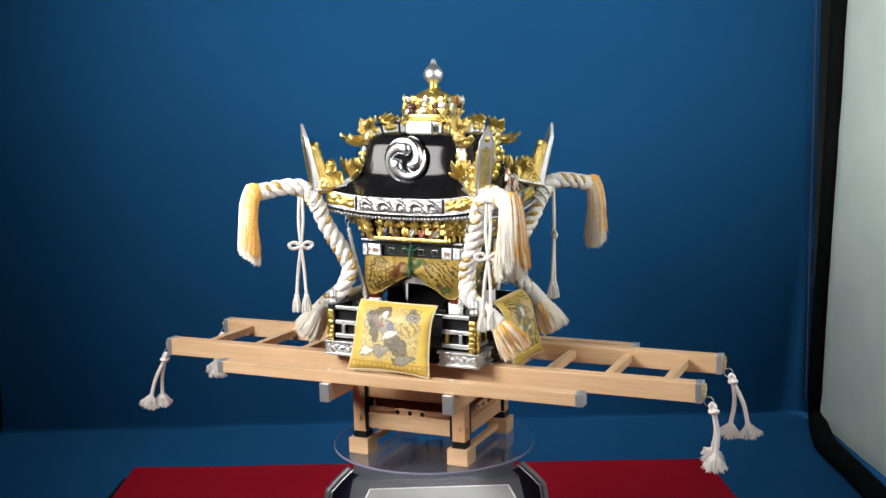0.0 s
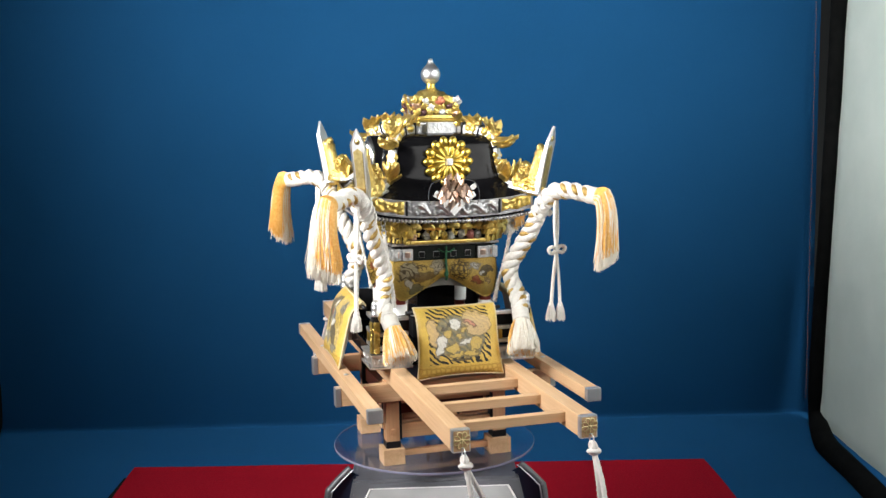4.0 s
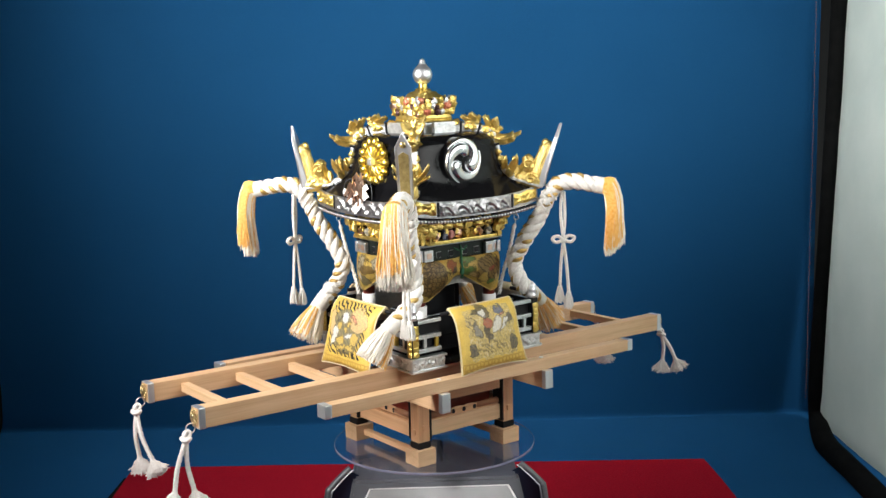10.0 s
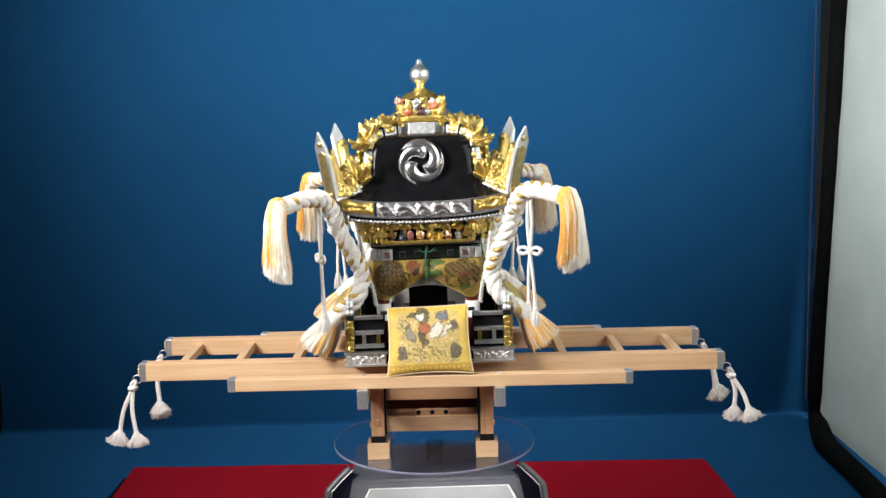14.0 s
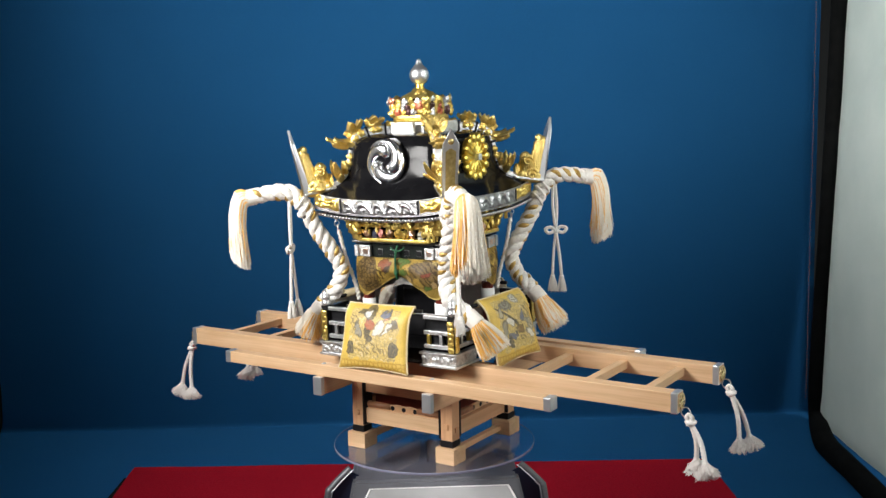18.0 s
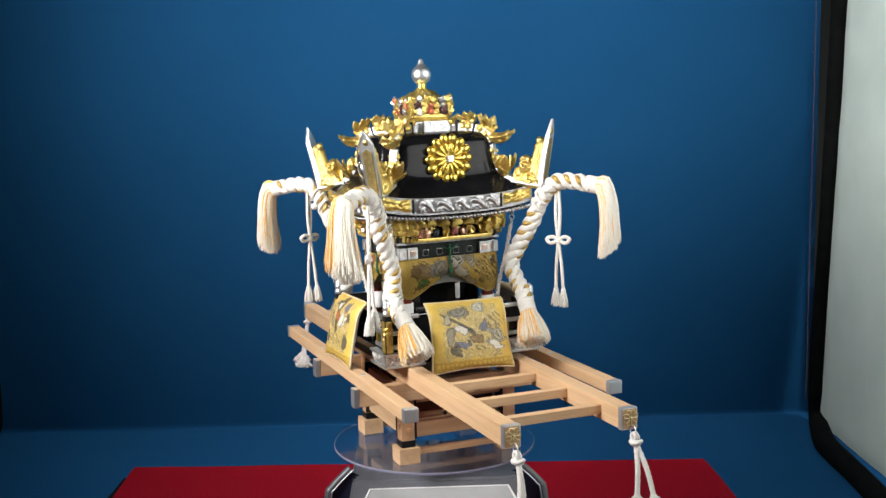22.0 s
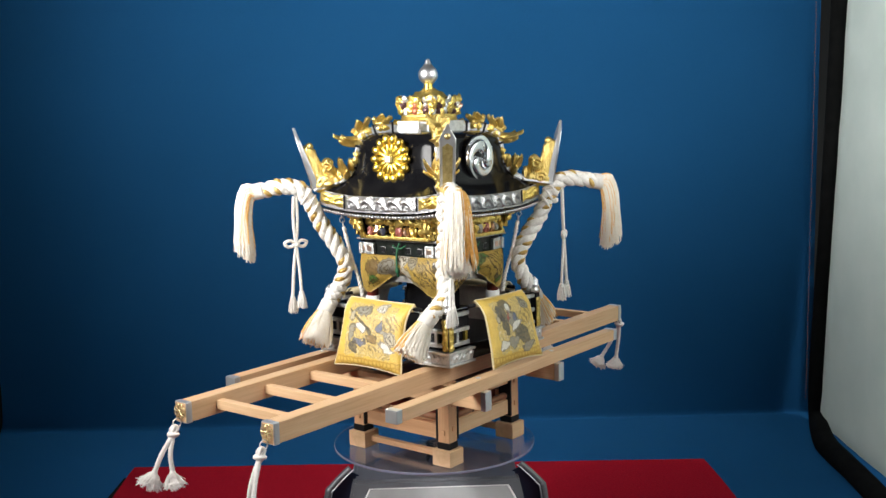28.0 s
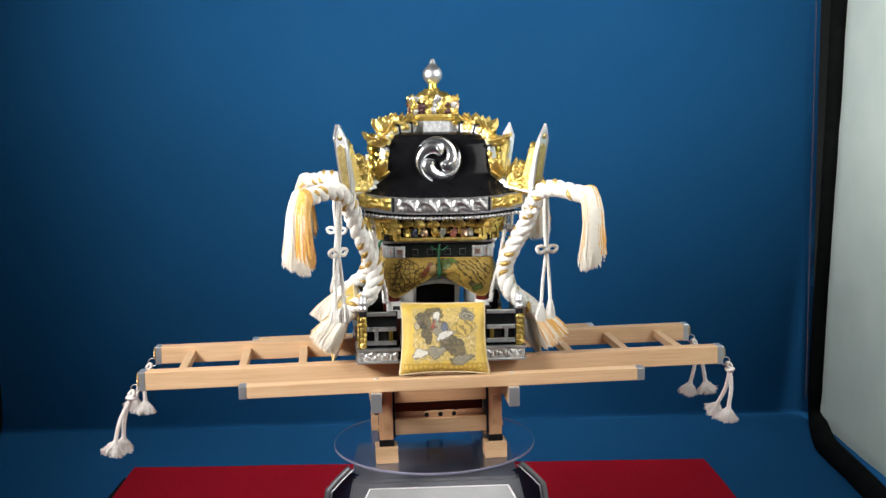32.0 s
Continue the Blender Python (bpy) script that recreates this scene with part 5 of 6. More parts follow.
def rosette(bm, m, r, lobes, seed, cup=0.35, thick=0.0012):
    """A beaten leaf or blossom in the xz plane, facing -y, with a lobed rim and radial creases."""
    n, rings = 6 * lobes, []
    q = random.Random(seed)
    squash, skew = q.uniform(0.78, 1.1), q.uniform(-0.3, 0.3)
    for f in (0.22, 0.55, 0.82, 1.0):
        ring = []
        for i in range(n):
            a = 2 * math.pi * i / n
            wave = math.cos(lobes * a + skew)
            d = r * f * (1 + 0.20 * f * wave + 0.10 * noise.noise(Vector((math.cos(a) * 2, math.sin(a) * 2, seed * 3.7))))
            y = -cup * r * (1 - f * f) + 0.16 * r * f * wave * (1 - 0.3 * f) + 0.16 * r * noise.noise(Vector((a * 1.7, f * 3, seed * 1.3)))
            ring.append(bm.verts.new(m @ Vector((d * math.cos(a), y, d * math.sin(a) * squash))))
        rings.append(ring)
    back = [bm.verts.new(v.co + m.to_3x3() @ Vector((0, thick, 0))) for v in rings[-1]]
    rings.append(back)
    bm.faces.new(rings[0])
    for a, b in zip(rings, rings[1:]):
        for i in range(n):
            j = (i + 1) % n
            bm.faces.new((a[i], b[i], b[j], a[j]))
    bm.faces.new(back[::-1])


def ridges():
    """Silver ridge bands, gilt beasts and the upright blades at the corners."""
    ridge = blade = None
    for c, (far, tilt) in zip(CORNER, ((0.1735, 11.0), (0.1690, 16.5), (0.1785, 9.5), (0.1790, 9.5))):
        lean = pose(far, 0, 0.381, 0, tilt, 0)
        if ridge is not None:
            again(ridge, c)
            again(blade, c @ lean)
            continue
        bm = bmesh.new()
        path = smooth_path([(0.046, 0, 0.4645), (0.076, 0, 0.4622), (0.0925, 0, 0.4565), (0.1015, 0, 0.4450), (0.1050, 0, 0.4300), (0.1078, 0, 0.4150), (0.1140, 0, 0.4030), (0.129, 0, 0.3920), (0.150, 0, 0.3858)], 4)
        rows = []
        for i, (q, (t, s, u)) in enumerate(zip(path, frames_along(path))):
            nrm = Vector((-t.z, 0, t.x))
            nrm = nrm if nrm.z > 0 or nrm.x > 0 else -nrm
            top = 0.0082 if i < 11 else 0.0045
            rows.append([bm.verts.new(q + Vector((0, y, 0)) + nrm * h) for y, h in ((-0.0062, -0.008), (-0.0062, top - 0.0016), (-0.0046, top), (0.0046, top), (0.0062, top - 0.0016), (0.0062, -0.008))])
        for a, b in zip(rows, rows[1:]):
            for k in range(5):
                bm.faces.new((a[k], a[k + 1], b[k + 1], b[k]))
        ridge = part("roof_ridge", bm, EMBOSSED, SHRINE, "silver roof ridge with gilt beasts", c)
        for x, z, tilt, tall in ((0.054, 0.4675, 2, 0.0150), (0.0800, 0.4640, 18, 0.0150), (0.1010, 0.4400, 72, 0.0160), (0.1085, 0.4100, 56, 0.0140)):
            b2 = bmesh.new()
            box(b2, 0, 0, 0, 0.0032, 0.0142, tall, 0.0006)
            part("ridge_joint", b2, DULL_BLACK, ridge, "black joint", pose(x, 0, z, 0, tilt, 0))
        # gilt fillings on both flanks of the ridge blocks
        for i, (x, z, size, tilt) in enumerate(((0.064, 0.4665, 0.0052, 0), (0.0715, 0.4665, 0.0050, 4), (0.0890, 0.4625, 0.0056, 26), (0.0970, 0.4545, 0.0052, 52), (0.1062, 0.4300, 0.0050, 80), (0.1082, 0.4205, 0.0050, 76))):
            for e in (-1, 1):
                b2 = bmesh.new()
                rosette(b2, pose(x, e * 0.0066, z, 0, tilt, 0 if e < 0 else 180), size, 3 + i % 3, i * 3 + e)
                part("gilt_leaf", b2, GOLD, ridge, "gilt leaf on the ridge", smooth=True)
        part("gilt_bird", bird(3, 0.72), CHASED, ridge, "gilt bird", pose(0.0700, 0, 0.4700, 0, 0, 0) @ Matrix.Scale(0.86, 4), smooth=True)
        b2 = bmesh.new()
        cast(b2, (0.046, 0, 0.4725), (0.0075, 0.0075, 0.0050), 41)
        part("gilt_leaf", b2, GOLD, ridge, "gilt leaf")
        part("gilt_bird", bird(9, 0.9), CHASED, ridge, "gilt bird with raised wings", pose(0.0965, 0, 0.4600, 0, 30, 0) @ Matrix.Scale(0.88, 4), smooth=True)
        b2 = bmesh.new()
        cast(b2, (0.113, 0, 0.4480), (0.0180, 0.0088, 0.0082), 44, 0.2)
        for k, (y, a, L) in enumerate(((0.0, -4, 0.030), (0.004, -12, 0.020), (-0.004, 0, 0.020))):
            feather(b2, pose(0.110, y, 0.4495, 0, a, y * 1800), L, 0.0105, 0.0036, k)
        part("gilt_wing", fuse(b2, 0.0007, 2), CHASED, ridge, "gilt outspread wing", smooth=True)
        # a pair of pointed leaves spreads to both sides at the foot of the ridge
        for e in (-1, 1):
            b2 = bmesh.new()
            for k, (turn, lift, L, w) in enumerate(((62, -38, 0.034, 0.0080), (34, -58, 0.026, 0.0066), (84, -16, 0.022, 0.0060))):
                feather(b2, pose(0.1210, e * 0.0050, 0.3985, 0, lift, e * turn), L, w, 0.0026, k + 5 * e)
            cast(b2, (0.1225, e * 0.0060, 0.4000), (0.0060, 0.0050, 0.0060), 17, 0.2, 1.4, 2)
            part("gilt_leaves", fuse(b2, 0.0007, 1), CHASED, ridge, "gilt pointed leaves", smooth=True)
        b2 = bmesh.new()
        cast(b2, (0.1130, 0, 0.4130), (0.0070, 0.0080, 0.0105), 27, 0.18, 1.3)
        for k in range(3):
            feather(b2, pose(0.1130, (k - 1) * 0.0050, 0.4060, 0, -66, (k - 1) * 40), 0.019, 0.0066, 0.0022, k)
        part("gilt_scroll", fuse(b2, 0.0007, 1), CHASED, ridge, "gilt leaf block on the ridge", smooth=True)
        # the blade leans outward; its face looks away from the roof
        bm = bmesh.new()
        front = [(-0.0098, 0.0), (0.0098, 0.0), (0.0110, 0.072), (0.0, 0.0935), (-0.0110, 0.072)]
        fv = [bm.verts.new((0.0014, y, z)) for y, z in front]
        bv = [bm.verts.new((-0.0012 - 0.0075 * (1 - z / 0.0935), y * 0.9, z)) for y, z in front]
        bm.faces.new(fv), bm.faces.new(bv[::-1])
        for i in range(5):
            j = (i + 1) % 5
            bm.faces.new((fv[j], fv[i], bv[i], bv[j]))
        bmesh.ops.recalc_face_normals(bm, faces=bm.faces[:])
        bmesh.ops.bevel(bm, geom=bm.edges[:], offset=0.0007, segments=2, affect="EDGES")
        blade = part("corner_blade", bm, SATIN, SHRINE, "upright silver blade with a gilt inlay", c @ lean)
        part("gilt_beast", lion(13), CHASED, blade, "gilt cast guardian beast with a ribbed tail", pose(0.0095, 0, 0) @ Matrix.Scale(1.14, 4), smooth=True)
        bm = bmesh.new()
        prism(bm, [(-0.0062, 0.008), (0.0062, 0.008), (0.0068, 0.062), (0.0, 0.0665), (-0.0068, 0.062)], 0.0012, pose(0, 0, 0, 0, 0, 90) @ pose(0, -0.0013, 0))
        part("gilt_inlay", bm, AGED_GOLD, blade, "gilt inlay")
        bm = bmesh.new()
        lathe(bm, [(0.0042, 0), (0.0038, 0.0012), (0.0, 0.002)], 16, pose(0.0014, 0, 0.0755, 0, 90, 0))
        rim = bmesh.new()
        edge = [Vector((0.0018, y * 0.94, z)) for y, z in ((-0.0098, 0.001), (-0.0110, 0.072), (0.0, 0.0920), (0.0110, 0.072), (0.0098, 0.001))]
        tube(rim, edge, 0.0009, 6)
        part("blade_rim", rim, SILVER, blade, "raised silver rim", smooth=True)
        part("gilt_stud", bm, AGED_GOLD, blade, "round gilt stud", smooth=True)
        bm = bmesh.new()
        box(bm, -0.0220, 0, -0.0010, 0.0460, 0.0235, 0.0036, 0.001)
        part("blade_foot", bm, EMBOSSED, blade, "silver foot plate")


ridges()


def crown():
    """The gilt box on the roof's top, its walls of beaten leaves and blossoms spreading upward, and the finial."""
    plate = None
    for f in FACE:
        if plate is None:
            plate = part("ridge_plate", slab(0.0375, 0.0055, 0.0195, 0.0008, (0, -0.0470, 0.4660)), EMBOSSED, SHRINE, "embossed silver plate", f)
            part("plate_foot", slab(0.0400, 0.0060, 0.0022, 0.0005, (0, -0.0475, 0.4575)), SATIN, plate, "smooth silver edge")
        else:
            again(plate, f)
    box_part = part("crown_box", slab(0.057, 0.057, 0.032, 0.001, (0, 0, 0.4925)), DARK_BRONZE, SHRINE, "square crown box behind gilt carvings", LEAN)
    bm = bmesh.new()
    rings = []
    for z, d in ((0.4755, 0.0320), (0.4760, 0.0334), (0.4785, 0.0338), (0.4792, 0.0326), (0.4808, 0.0332), (0.4825, 0.0326), (0.4850, 0.0318), (0.4855, 0.0280)):
        ring = []
        for i in range(48):
            c, q = math.cos(2 * math.pi * i / 48), math.sin(2 * math.pi * i / 48)
            k = d * (abs(c) ** 5 + abs(q) ** 5) ** -0.2
            ring.append(bm.verts.new((k * c, k * q, z)))
        rings.append(ring)
    for a, b in zip(rings, rings[1:]):
        for i in range(48):
            j = (i + 1) % 48
            bm.faces.new((a[i], a[j], b[j], b[i]))
    bm.faces.new(rings[0][::-1]), bm.faces.new(rings[-1])
    part("crown_foot", bm, GOLD, box_part, "gilt stepped foot strip")
    part("crown_step", slab(0.068, 0.068, 0.0160, 0.001, (0, 0, 0.4665)), SILVER, box_part, "silver step")
    coral = surface("painted_coral", (0.44, 0.07, 0.03), (0.66, 0.30, 0.18), 0.4, 0.4)
    plum = surface("painted_plum", (0.05, 0.02, 0.025), (0.13, 0.06, 0.06), 0.35, 0.4)
    tone = {"g": GOLD, "s": SATIN, "w": PALE_SILVER, "c": coral, "d": plum, "p": COPPER}
    upper, lower = ("cgsgwg", "gwggsg", "wggsgg", "gwgcgs"), ("ggsdgcg", "gdgcgwg", "gdgsgdw", "pgsggdg")
    r = random.Random(31)
    for fi, f in enumerate(QUARTERS):
        for row, z, y, size, tilt in ((upper[fi], 0.5045, -0.0312, 0.0064, 10), (lower[fi], 0.4968, -0.0308, 0.0056, 8), (lower[fi][::-1], 0.4895, -0.0304, 0.0056, 5)):
            n = len(row)
            for i, c in enumerate(row):
                bm = bmesh.new()
                big = size * r.uniform(0.85, 1.30)
                at = pose((i - (n - 1) / 2) * (0.0110 if n == 6 else 0.0092) + r.uniform(-0.001, 0.001), y - r.random() * 0.0025, z + r.uniform(-0.0016, 0.0016), tilt + r.uniform(-16, 16), r.uniform(-40, 40), r.uniform(-18, 18))
                rosette(bm, at, big, r.choice((3, 4, 5, 5)), fi * 40 + i + n * 7 + z * 900, 0.22)
                if c in "cd":
                    rosette(bm, at @ pose(0.0006, -0.0028, 0.0006, 0, 33, 0), big * 0.6, 4, fi * 31 + i)
                part("crown_flower" if c in "cd" else "crown_leaf", bm, tone[c], box_part, {"g": "gilt leaf", "s": "silver leaf", "w": "bright silver leaf", "c": "coral painted blossom", "d": "dark plum blossom", "p": "copper leaf"}[c], f, smooth=True)
        for i in range(7):
            bm = bmesh.new()
            cast(bm, ((i - 3) * 0.0086 + r.uniform(-0.002, 0.002), -0.0285, 0.497 + r.uniform(-0.008, 0.004)), (0.0040, 0.0030, 0.0044), fi * 40 + i, 0.32, 1.5, 2)
            part("crown_bud", bm, (GOLD, DARK_BRONZE, GOLD)[i % 3], box_part, "small cast bud", f)
    bm = bmesh.new()
    lathe(bm, [(0.030, 0.502), (0.0285, 0.5070), (0.0255, 0.5105), (0.0215, 0.5135), (0.0170, 0.5162), (0.0125, 0.5182), (0.0090, 0.5200), (0.0072, 0.522)], 44)
    for v in bm.verts:
        v.co += Vector((v.co.x, v.co.y, 0.01)).normalized() * 0.005 * noise.noise(v.co * 260)
    part("crown_mound", bm, GOLD, box_part, "gilt mound", smooth=True)
    bm = bmesh.new()
    lathe(bm, [(0.0088, 0.517), (0.0066, 0.5200), (0.0060, 0.5222), (0.0070, 0.5238), (0.0058, 0.5258), (0.0068, 0.5280), (0.0060, 0.5300)], 20)
    fin = part("finial_neck", bm, GOLD_SMOOTH, SHRINE, "gilt finial neck", LEAN, smooth=True)
    bm = bmesh.new()
    prof = [(0.0, 0.5272)] + [(0.0142 * math.sin(a), 0.5414 - 0.0142 * math.cos(a)) for a in np.linspace(0.25, 2.45, 14)]
    prof += [(0.0068, 0.5548), (0.0047, 0.5574), (0.0038, 0.5609), (0.0027, 0.5634), (0.0, 0.5645)]
    lathe(bm, prof, 28, cap=False)
    part("finial_ball", bm, SATIN, fin, "onion-shaped satin silver finial", smooth=True)


crown()


def front_crest():
    """The copper headdress ornament that hangs under the front flower crest."""
    bm = bmesh.new()
    box(bm, 0, -0.1140, 0.3880, 0.030, 0.004, 0.026, 0.001)
    h = part("front_ornament", bm, DARK_BRONZE, SHRINE, "copper ornament with folded paper streamers", FACE[3])
    r = random.Random(2)
    for row, (z, n, y) in enumerate(((0.4030, 2, -0.1130), (0.3965, 3, -0.1160), (0.3895, 4, -0.1180), (0.3820, 5, -0.1190), (0.3745, 4, -0.1195), (0.3680, 2, -0.1190))):
        for i in range(n):
            bm = bmesh.new()
            w, L = 0.0052 * r.uniform(0.85, 1.2), 0.0068 * r.uniform(0.85, 1.2)
            prism(bm, [(0, -L), (w, 0), (0, L), (-w, 0)], 0.0012)
            for v in bm.verts:
                v.co.y -= 0.0016 * (1 - abs(v.co.x) / w)
            part("copper_leaf", bm, COPPER, h, m=pose((i - (n - 1) / 2) * 0.0105 + r.uniform(-0.001, 0.001), y - r.random() * 0.002, z, r.uniform(-30, 10), r.uniform(-30, 30), r.uniform(-35, 35)))
    for s in (-1, 1):
        bm = bmesh.new()
        tube(bm, smooth_path([(s * 0.010, -0.112, 0.402), (s * 0.030, -0.116, 0.397), (s * 0.036, -0.118, 0.380), (s * 0.033, -0.118, 0.368)], 5), 0.0006, 5)
        part("wire", bm, STEEL, h, "thin wire", smooth=True)
    for x, z, a, w, L in ((0.004, 0.3640, 42, 0.0100, 0.023), (0.024, 0.3795, 35, 0.008, 0.011), (0.026, 0.3915, 30, 0.007, 0.009), (-0.024, 0.3815, -30, 0.009, 0.010), (-0.012, 0.370, 20, 0.008, 0.009)):
        part("paper_streamer", slab(L, 0.0007, w, 0.0001), PAPER, h, "folded white paper", pose(x, -0.1215, z, 8, -a, 12))


front_crest()


# ---- ropes ----
def thread_tassel(n, seed, amber, lock, start, way, length, r0, r1, thick):
    """Threads that leave a binding along way and fall; the amber ones form one lock towards lock (across, up, from where)."""
    bm = bmesh.new()
    r = random.Random(seed)
    way = way.normalized()
    side = way.cross(Vector((0, 0, 1))).normalized()
    up = side.cross(way).normalized()
    made = 0
    while made < n:
        a, q = r.uniform(0, 2 * math.pi), math.sqrt(r.random())
        top = math.sin(a) * q
        lat = math.cos(a) * q
        is_amber = r.random() < (0.92 if lat * lock[0] + top * lock[1] > lock[2] + 0.10 * math.sin(9 * a) else 0.04)
        if is_amber != amber:
            continue
        made += 1
        p0 = start + side * lat * r0 + up * top * r0
        reach = (0.018 + 0.011 * top) * (length / 0.11) * (1 - abs(way.z) * 0.6)
        L = length * r.uniform(0.84, 1.06)
        j = Vector((r.uniform(-1, 1), r.uniform(-1, 1), 0)) * 0.0045
        p1 = p0 + way * reach * 0.75 + side * lat * (r1 - r0) * 0.35 + up * 0.002 * top
        p2 = p0 + way * reach * 1.25 + side * lat * (r1 - r0) * 0.7 - Vector((0, 0, L * 0.3))
        p3 = p0 + way * reach * 1.3 + side * lat * (r1 - r0) * 0.9 + j * 0.4 - Vector((0, 0, L * 0.65))
        p4 = p0 + way * reach * (1.2 + 0.15 * r.random()) + side * lat * (r1 - r0) * 1.1 + j - Vector((0, 0, L))
        tube(bm, smooth_path([p0, p1, p2, p3, p4], 2), thick, 4, cap=False)
    return bm


def binding(bm, a, b, r):
    """A wound band between two points."""
    path = [a.lerp(b, i / 8) for i in range(9)]
    tube(bm, path, [r * (1.0 + 0.05 * (i % 2)) for i in range(9)], 14)


def big_rope(c, sx, sy, seed, lock):
    """Twisted rope from a tassel at the balustrade up to the eave's corner and out to a hanging tassel."""
    r = random.Random(seed)
    inv = (pose(0, 0, 0, 0, 0, math.degrees(math.atan2(sy, sx)))).inverted()
    low = [inv @ Vector(p) for p in ((sx * 0.1280, sy * 0.0930, 0.2140), (sx * 0.1150, sy * 0.0955, 0.2250))]
    pts = low + [Vector(p) for p in ((0.1375, 0, 0.2400), (0.1275, 0, 0.2690), (0.1415, 0, 0.3000), (0.1605, 0, 0.3300), (0.1745, 0, 0.3600), (0.1900, 0, 0.3815), (0.214, 0, 0.3860), (0.247, 0, 0.3810))]
    path = smooth_path(pts, 20)
    pitch = 0.046
    bm = bmesh.new()
    for ph in range(3):
        strand(bm, path, [0.0064 + 0.0003 * math.sin(i * 1.3 + ph) for i in range(len(path))], 0.0056, pitch, ph * 2 * math.pi / 3 + seed, 10)
    rope = part("twisted_rope", bm, WHITE_CORD, SHRINE, "thick twisted white rope with gold flecks", c, smooth=True)
    # the gold cord comes to the surface of each valley for a short way only
    fr, run, rows = frames_along(path), 0.0, []
    for i, (q, (t, s, u)) in enumerate(zip(path, fr)):
        run += (q - path[i - 1]).length if i else 0.0
        rows.append((q, s, u, 2 * math.pi * run / pitch))
    for ph in range(3):
        bm = bmesh.new()
        pts, girth = [], []
        for q, s, u, turn in rows:
            a = turn + (ph + 0.5) * 2 * math.pi / 3 + seed
            rise = max(0.0, (math.cos(1.5 * (a - 0.6 * seed)) - 0.25) / 0.75) ** 0.6
            pts.append(q + (s * math.cos(a) + u * math.sin(a)) * (0.0052 + 0.0043 * rise))
            girth.append(0.0008 + 0.0032 * rise)
        tube(bm, pts, girth, 8)
        part("gold_strand", bm, GOLD_CORD, rope, "gold strand", smooth=True)
    end, way = path[-1], (path[-1] - path[-4]).normalized()
    bm = bmesh.new()
    binding(bm, end - way * 0.004, end + way * 0.011, 0.0115)
    part("binding", bm, BINDING, rope, "pale wound binding", smooth=True)
    bm = bmesh.new()
    lo, lway = path[0], (path[0] - path[3]).normalized()
    binding(bm, lo - lway * 0.006, lo + lway * 0.014, 0.0115)
    part("binding", bm, BINDING, rope, "pale wound binding", smooth=True)
    part("tassel_white", thread_tassel(1700, seed, False, lock, end + way * 0.008, way, 0.086, 0.0112, 0.0205, thick=0.00040), IVORY, rope, "long ivory thread tassel")
    part("tassel_amber", thread_tassel(1100, seed + 1, True, lock, end + way * 0.008, way, 0.078, 0.0117, 0.0206, thick=0.00040), AMBER, rope, "amber threads of the tassel")
    down = (lway + Vector((0, 0, -0.45))).normalized()
    m = Matrix.Translation(lo + lway * 0.012) @ down.to_track_quat("-Z", "Y").to_matrix().to_4x4()
    part("lower_tassel", tassel_strands(620, 0.0108, 0.0205, 0.047, seed + 2, 0.4, 0.00052), IVORY, rope, "ivory thread tassel", m)
    b2 = tassel_strands(400, 0.0114, 0.0215, 0.046, seed + 3, 0.3, 0.00052)
    bmesh.ops.delete(b2, geom=[v for v in b2.verts if v.co.x * math.cos(seed) + v.co.y * math.sin(seed) < -0.003], context="VERTS")
    part("lower_tassel_amber", b2, AMBER, rope, "amber threads of the lower tassel", m)
    # knotted tie at the corner
    bm = bmesh.new()
    for i, (x, z) in enumerate(((0.170, 0.352), (0.175, 0.362), (0.181, 0.371))):
        loop = [Vector((x + 0.0125 * math.cos(a) * 0.55, 0.0130 * math.sin(a), z + 0.0125 * math.cos(a) * -0.8)) for a in np.linspace(0, 2 * math.pi, 15)]
        tube(bm, loop, 0.0019, 6, cap=False)
    for i in range(4):
        blob(bm, (0.177 + r.uniform(-0.004, 0.010), r.uniform(-0.012, 0.012), 0.362 + r.uniform(-0.012, 0.012)), (0.005, 0.0045, 0.005), 0.3, 2.2, seed + i)
    part("corner_tie", bm, WHITE_CORD, rope, "white cord tie", smooth=True)
    return rope


